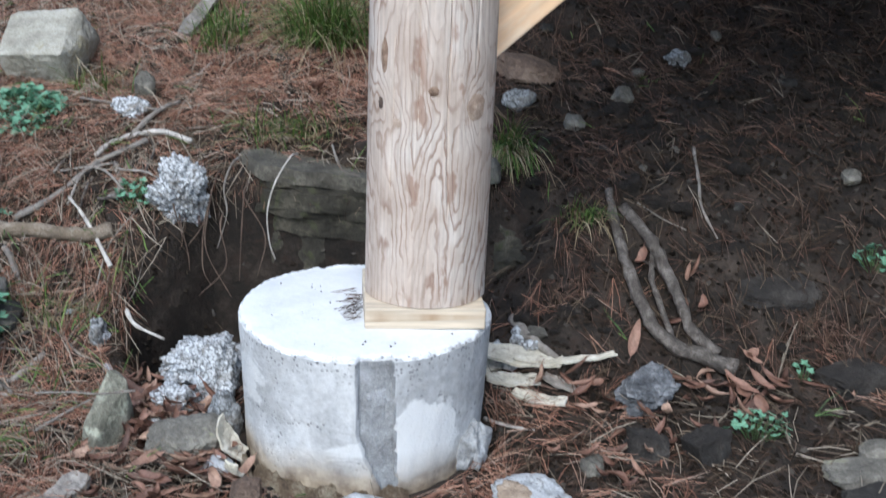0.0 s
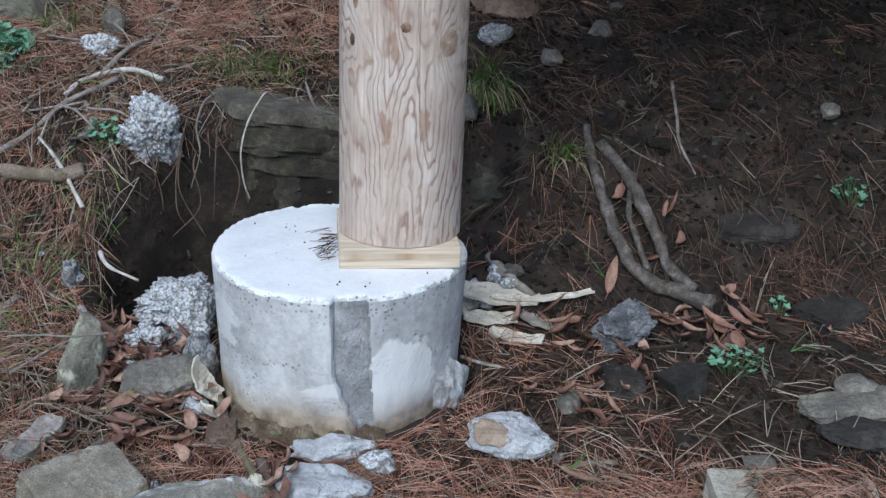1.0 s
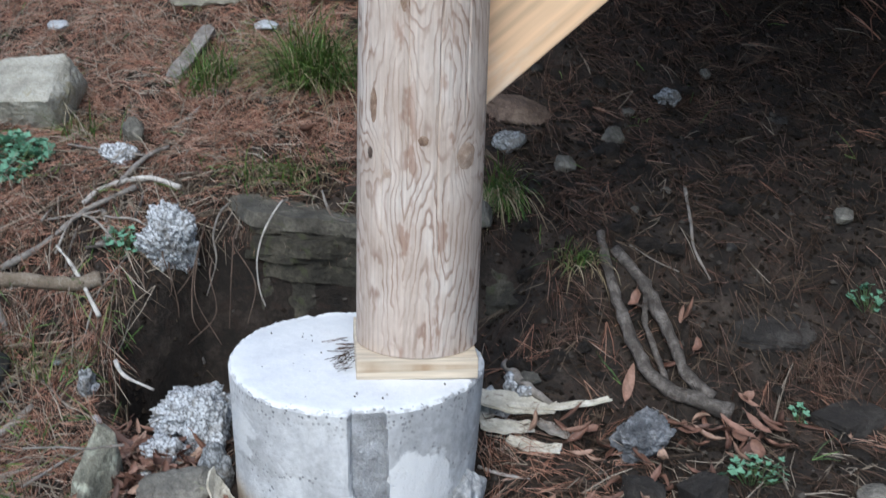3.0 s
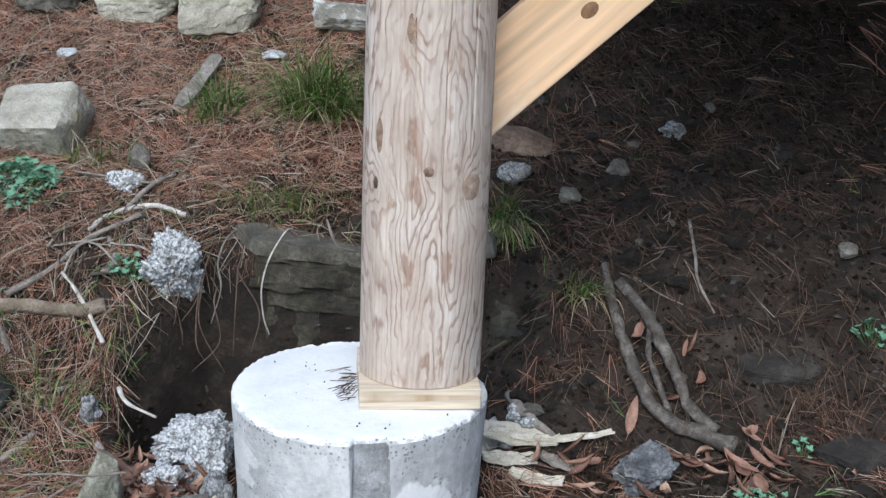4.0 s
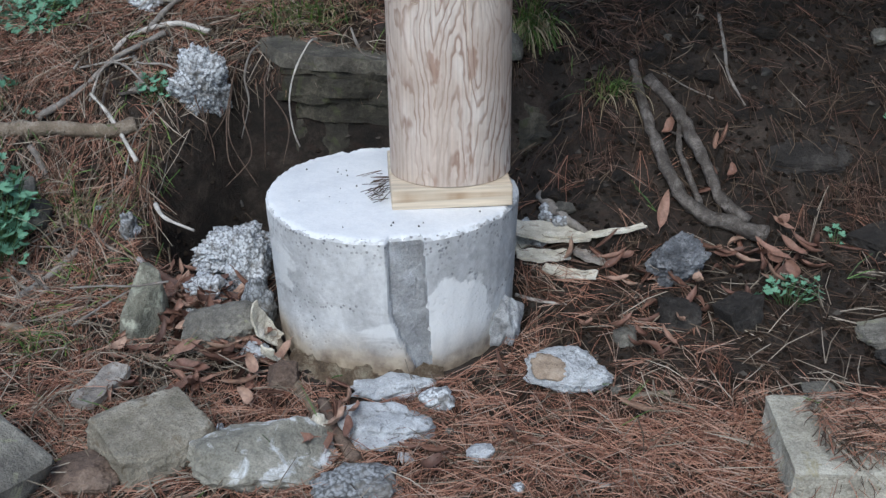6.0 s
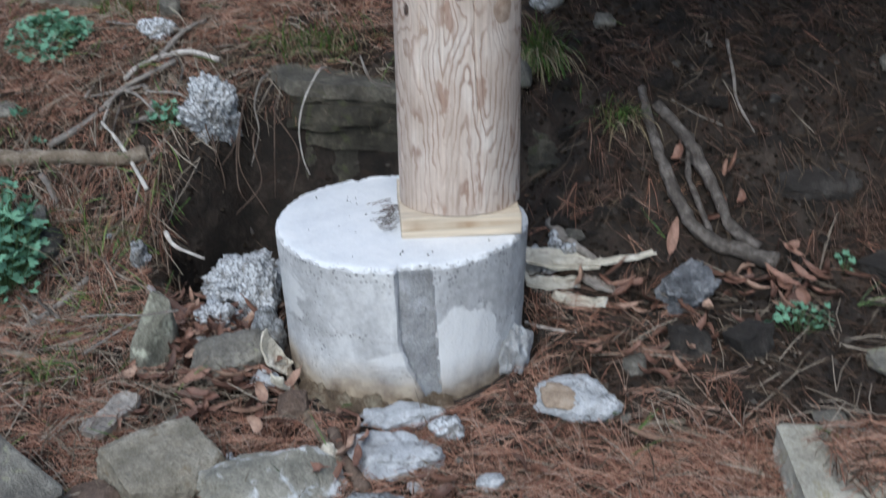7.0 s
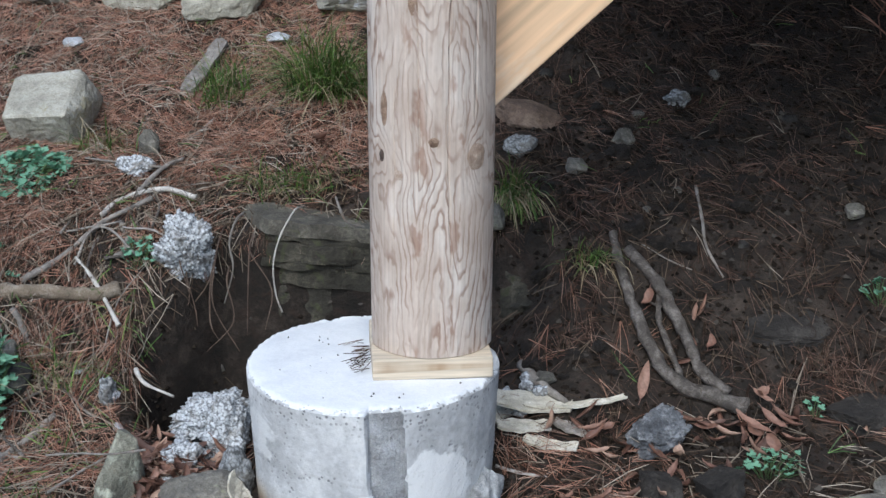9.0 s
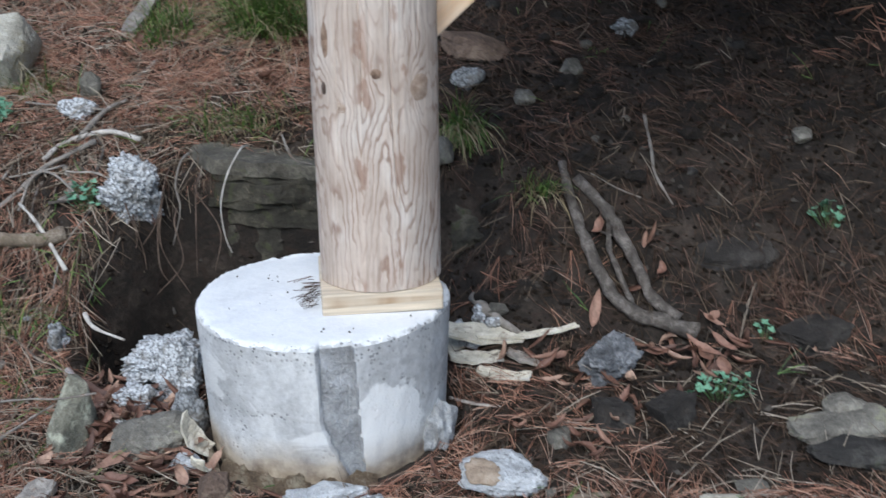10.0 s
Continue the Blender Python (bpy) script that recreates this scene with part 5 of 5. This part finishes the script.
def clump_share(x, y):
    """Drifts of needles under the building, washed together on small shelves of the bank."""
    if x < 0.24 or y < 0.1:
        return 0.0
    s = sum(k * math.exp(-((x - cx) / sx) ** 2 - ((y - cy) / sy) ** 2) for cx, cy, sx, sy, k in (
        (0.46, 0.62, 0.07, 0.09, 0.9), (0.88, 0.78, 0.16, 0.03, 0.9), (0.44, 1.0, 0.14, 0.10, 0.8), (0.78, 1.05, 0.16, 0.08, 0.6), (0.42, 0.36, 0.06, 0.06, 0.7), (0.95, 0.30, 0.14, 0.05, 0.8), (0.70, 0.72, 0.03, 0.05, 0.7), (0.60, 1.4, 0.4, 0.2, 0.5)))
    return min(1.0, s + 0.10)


def rest(x, y):
    """Where a needle comes to lie: on the soil, or on the flat slab of the yard."""
    if abs(x - 0.740) < 0.100 and abs(y + 0.450) < 0.09:
        return 0.093
    return rough_land(x, y)


def needles(name, label, mat, bundles, per, length, radius, share, seed, lift=0.012, wild=0.25, area=(-1.3, 1.4, -0.75, 1.9)):
    """Bundles of needles that share a foot and fan out along the ground."""
    rng = random.Random(seed)
    verts, faces = [], []
    made = 0
    while made < bundles:
        x, y = rng.uniform(area[0], area[1]), rng.uniform(area[2], area[3])
        if rng.random() > share(x, y):
            continue
        made += 1
        yaw, up = rng.uniform(0, 2 * math.pi), rng.uniform(0, lift)
        if y > 0.3 and rng.random() < 0.45:
            yaw = rng.gauss(-math.pi / 2, 0.5)
        z0 = rest(x, y) + 0.001 + up * rng.random()
        for _ in range(rng.randint(1, per)):
            a = yaw + rng.gauss(0, 0.22)
            ln = length * rng.uniform(0.6, 1.15)
            ex, ey = x + ln * math.cos(a), y + ln * math.sin(a)
            if math.hypot(ex, ey) < 0.228:
                continue
            z1 = max(land(ex, ey), rest(ex, ey) if x > 0.5 > y + 0.6 else -1) + 0.004 + up * rng.random() * 2
            if abs(z1 - z0) > ln * 0.9:
                z1 = z0 + math.copysign(ln * 0.7, z1 - z0)
            z1 += rng.gauss(0, wild * 0.02)
            if abs(rest((x + ex) / 2, (y + ey) / 2) - (z0 + z1) / 2) > 0.05:
                continue
            mx, my = (x + ex) / 2 + rng.gauss(0, 0.06) * ln, (y + ey) / 2 + rng.gauss(0, 0.06) * ln
            mz = max((z0 + z1) / 2 + rng.uniform(0, 0.08) * ln, land(mx, my) + 0.002)
            px, py = -math.sin(a) * radius, math.cos(a) * radius
            k = len(verts)
            for qx, qy, qz, w_ in ((x, y, z0, 1.0), (mx, my, mz, 1.0), (ex, ey, z1, 0.5)):
                verts.extend(((qx - px * w_, qy - py * w_, qz), (qx + px * w_, qy + py * w_, qz), (qx, qy, qz + radius * 1.5 * w_)))
            for s in (k, k + 3):
                faces.extend(((s, s + 3, s + 5, s + 2), (s + 2, s + 5, s + 4, s + 1)))
    me_ = bpy.data.meshes.new(name)
    me_.from_pydata(verts, [], faces)
    me_.materials.append(mat)
    return tagged(new(name, me_), label, "litter", kind="stuff")


needles("pine_needles", "orange-brown fallen pine needles strewn over slope and yard", NEEDLE, 19000, 5, 0.085, 0.00062, needle_share, 5)
needles("shaded_rusty_needles", "rusty needle clumps caught on the bank, darkened for the building's shade", NEEDLE_RUST_SHADED, 1500, 4, 0.075, 0.0006, clump_share, 31, 0.012, 0.4)
needles("old_needles", "grey-brown rotted pine needles matted on the soil", NEEDLE_OLD, 17000, 4, 0.06, 0.00065, lambda x, y: min(1.0, 0.5 + 0.3 * needle_share(x, y)) * (1 - 0.6 * smooth(0.2, 0.4, x) * smooth(0.0, 0.15, y)) if math.hypot(x, y) > 0.24 and not (-0.5 < x < 0.35 and 0.14 < y < 0.5) else 0.03, 6, 0.006, 0.15)
needles("dry_rootlets", "thin dry rootlets and dead grass hanging down the bank", ROOTLET, 4200, 2, 0.07, 0.0009,
        lambda x, y: (0.9 if x < 0.25 else 0.22) if 0.2 < y < 0.8 and not (-0.45 < x < 0.25 and y < 0.42) else 0.12 if math.hypot(x, y) > 0.25 else 0.0, 7, 0.018, 0.6)


DRY = litter("dry_stalk", [(0.10, 0.08, 0.06), (0.24, 0.20, 0.155), (0.40, 0.35, 0.29)], 0.8, 0.1)
needles("dry_stalks", "dry grass stalks and thin grey twigs strewn on the slope", DRY, 5000, 2, 0.085, 0.0010,
        lambda x, y: 0.0 if math.hypot(x, y) < 0.26 else 0.9 if x < -0.2 and not (-0.5 < x and 0.1 < y < 0.5) else 0.012 if x > 0.2 and y > 0.1 else 0.2, 17, 0.02, 0.8)


needles("thin_grass", "thin green grass growing through the needles", GRASS_GREEN, 420, 3, 0.06, 0.0011,
        lambda x, y: 0.9 if x < -0.45 and 0.0 < y < 0.5 else 0.25 if x < -0.05 else 0.05 if math.hypot(x, y) > 0.3 else 0.0, 19, 0.03, 1.0)
needles("far_needles", "fallen pine needles on the rest of the yard and slope", NEEDLE, 9000, 3, 0.14, 0.0022,
        lambda x, y: 0.0 if -1.25 < x < 1.35 and -0.7 < y < 1.85 else 0.9 * (1 - smooth(1.0, 3.8, math.hypot(x, y))) * (0.3 if x > 1.3 and y > 0 else 1.0), 23, 0.02, 0.5, (-4, 4, -4, 4))


def crumbs(name, label, mat, count, size, seed):
    rng, verts, faces = random.Random(seed), [], []
    while count:
        x, y = rng.uniform(-1.2, 1.35), rng.uniform(-0.7, 1.7)
        if math.hypot(x, y) < 0.23:
            continue
        count -= 1
        s = size * rng.uniform(0.3, 1.0) ** 2 + 0.0015
        z = rough_land(x, y)
        k = len(verts)
        turn = rng.uniform(0, 6.3)
        for i in range(5):
            a = turn + i * 1.257
            r = s * rng.uniform(0.6, 1.2)
            verts.append((x + r * math.cos(a), y + r * math.sin(a), z + rng.uniform(-0.2, 0.3) * s))
        verts.append((x + rng.gauss(0, 0.2) * s, y + rng.gauss(0, 0.2) * s, z + s * rng.uniform(0.5, 1.1)))
        verts.append((x, y, z - s * 0.5))
        for i in range(5):
            faces.extend(((k + i, k + (i + 1) % 5, k + 5), (k + (i + 1) % 5, k + i, k + 6)))
    me_ = bpy.data.meshes.new(name)
    me_.from_pydata(verts, [], faces)
    me_.materials.append(mat)
    return tagged(new(name, me_), label, "litter", kind="stuff")


crumbs("soil_crumbs", "dark clods, bark crumbs and grit on the soil", CRUMB, 26000, 0.009, 8)

# a sprig of needles blown against the plank
verts, faces, rng = [], [], random.Random(12)
for _ in range(34):
    x, y, a = rng.uniform(-0.022, 0.004), rng.uniform(-0.075, 0.06), rng.gauss(math.pi, 0.5)
    ln = rng.uniform(0.012, 0.045)
    z = PIER_TOP + 0.005 + rng.uniform(0, 0.014)
    dx, dy = math.cos(a) * ln, math.sin(a) * ln
    px, py, k = -math.sin(a) * 0.0007, math.cos(a) * 0.0007, len(verts)
    z2 = PIER_TOP + 0.004 + rng.uniform(0, 0.006)
    verts.extend(((x - px, y - py, z), (x + px, y + py, z), (x, y, z + 0.0012), (x + dx - px, y + dy - py, z2), (x + dx + px, y + dy + py, z2), (x + dx, y + dy, z2 + 0.001)))
    faces.extend(((k, k + 3, k + 5, k + 2), (k + 2, k + 5, k + 4, k + 1)))
me = bpy.data.meshes.new("needle_sprig")
me.from_pydata(verts, [], faces)
me.materials.append(NEEDLE_OLD)
tagged(new("needle_sprig", me), "dry needles blown against the plank on the pier", "litter", kind="stuff")

# grit on the trowelled top
verts, faces, rng = [], [], random.Random(21)
for _ in range(26):
    a, r, s = rng.uniform(0, 6.3), 0.19 * math.sqrt(rng.random()), rng.uniform(0.0010, 0.0026)
    x, y, z, k = r * math.cos(a), r * math.sin(a), PIER_TOP + 0.0035, len(verts)
    verts.extend((x + s * math.cos(i * 1.57 + a) * rng.uniform(0.6, 1.2), y + s * math.sin(i * 1.57 + a) * rng.uniform(0.6, 1.2), z - 0.002) for i in range(4))
    verts.append((x, y, z + s * 0.7))
    faces.extend((k + i, k + (i + 1) % 4, k + 4) for i in range(4))
me = bpy.data.meshes.new("grit")
me.from_pydata(verts, [], faces)
me.materials.append(CRUMB)
tagged(new("grit", me), "dark grit scattered on the white top of the pier", "grit", kind="stuff")
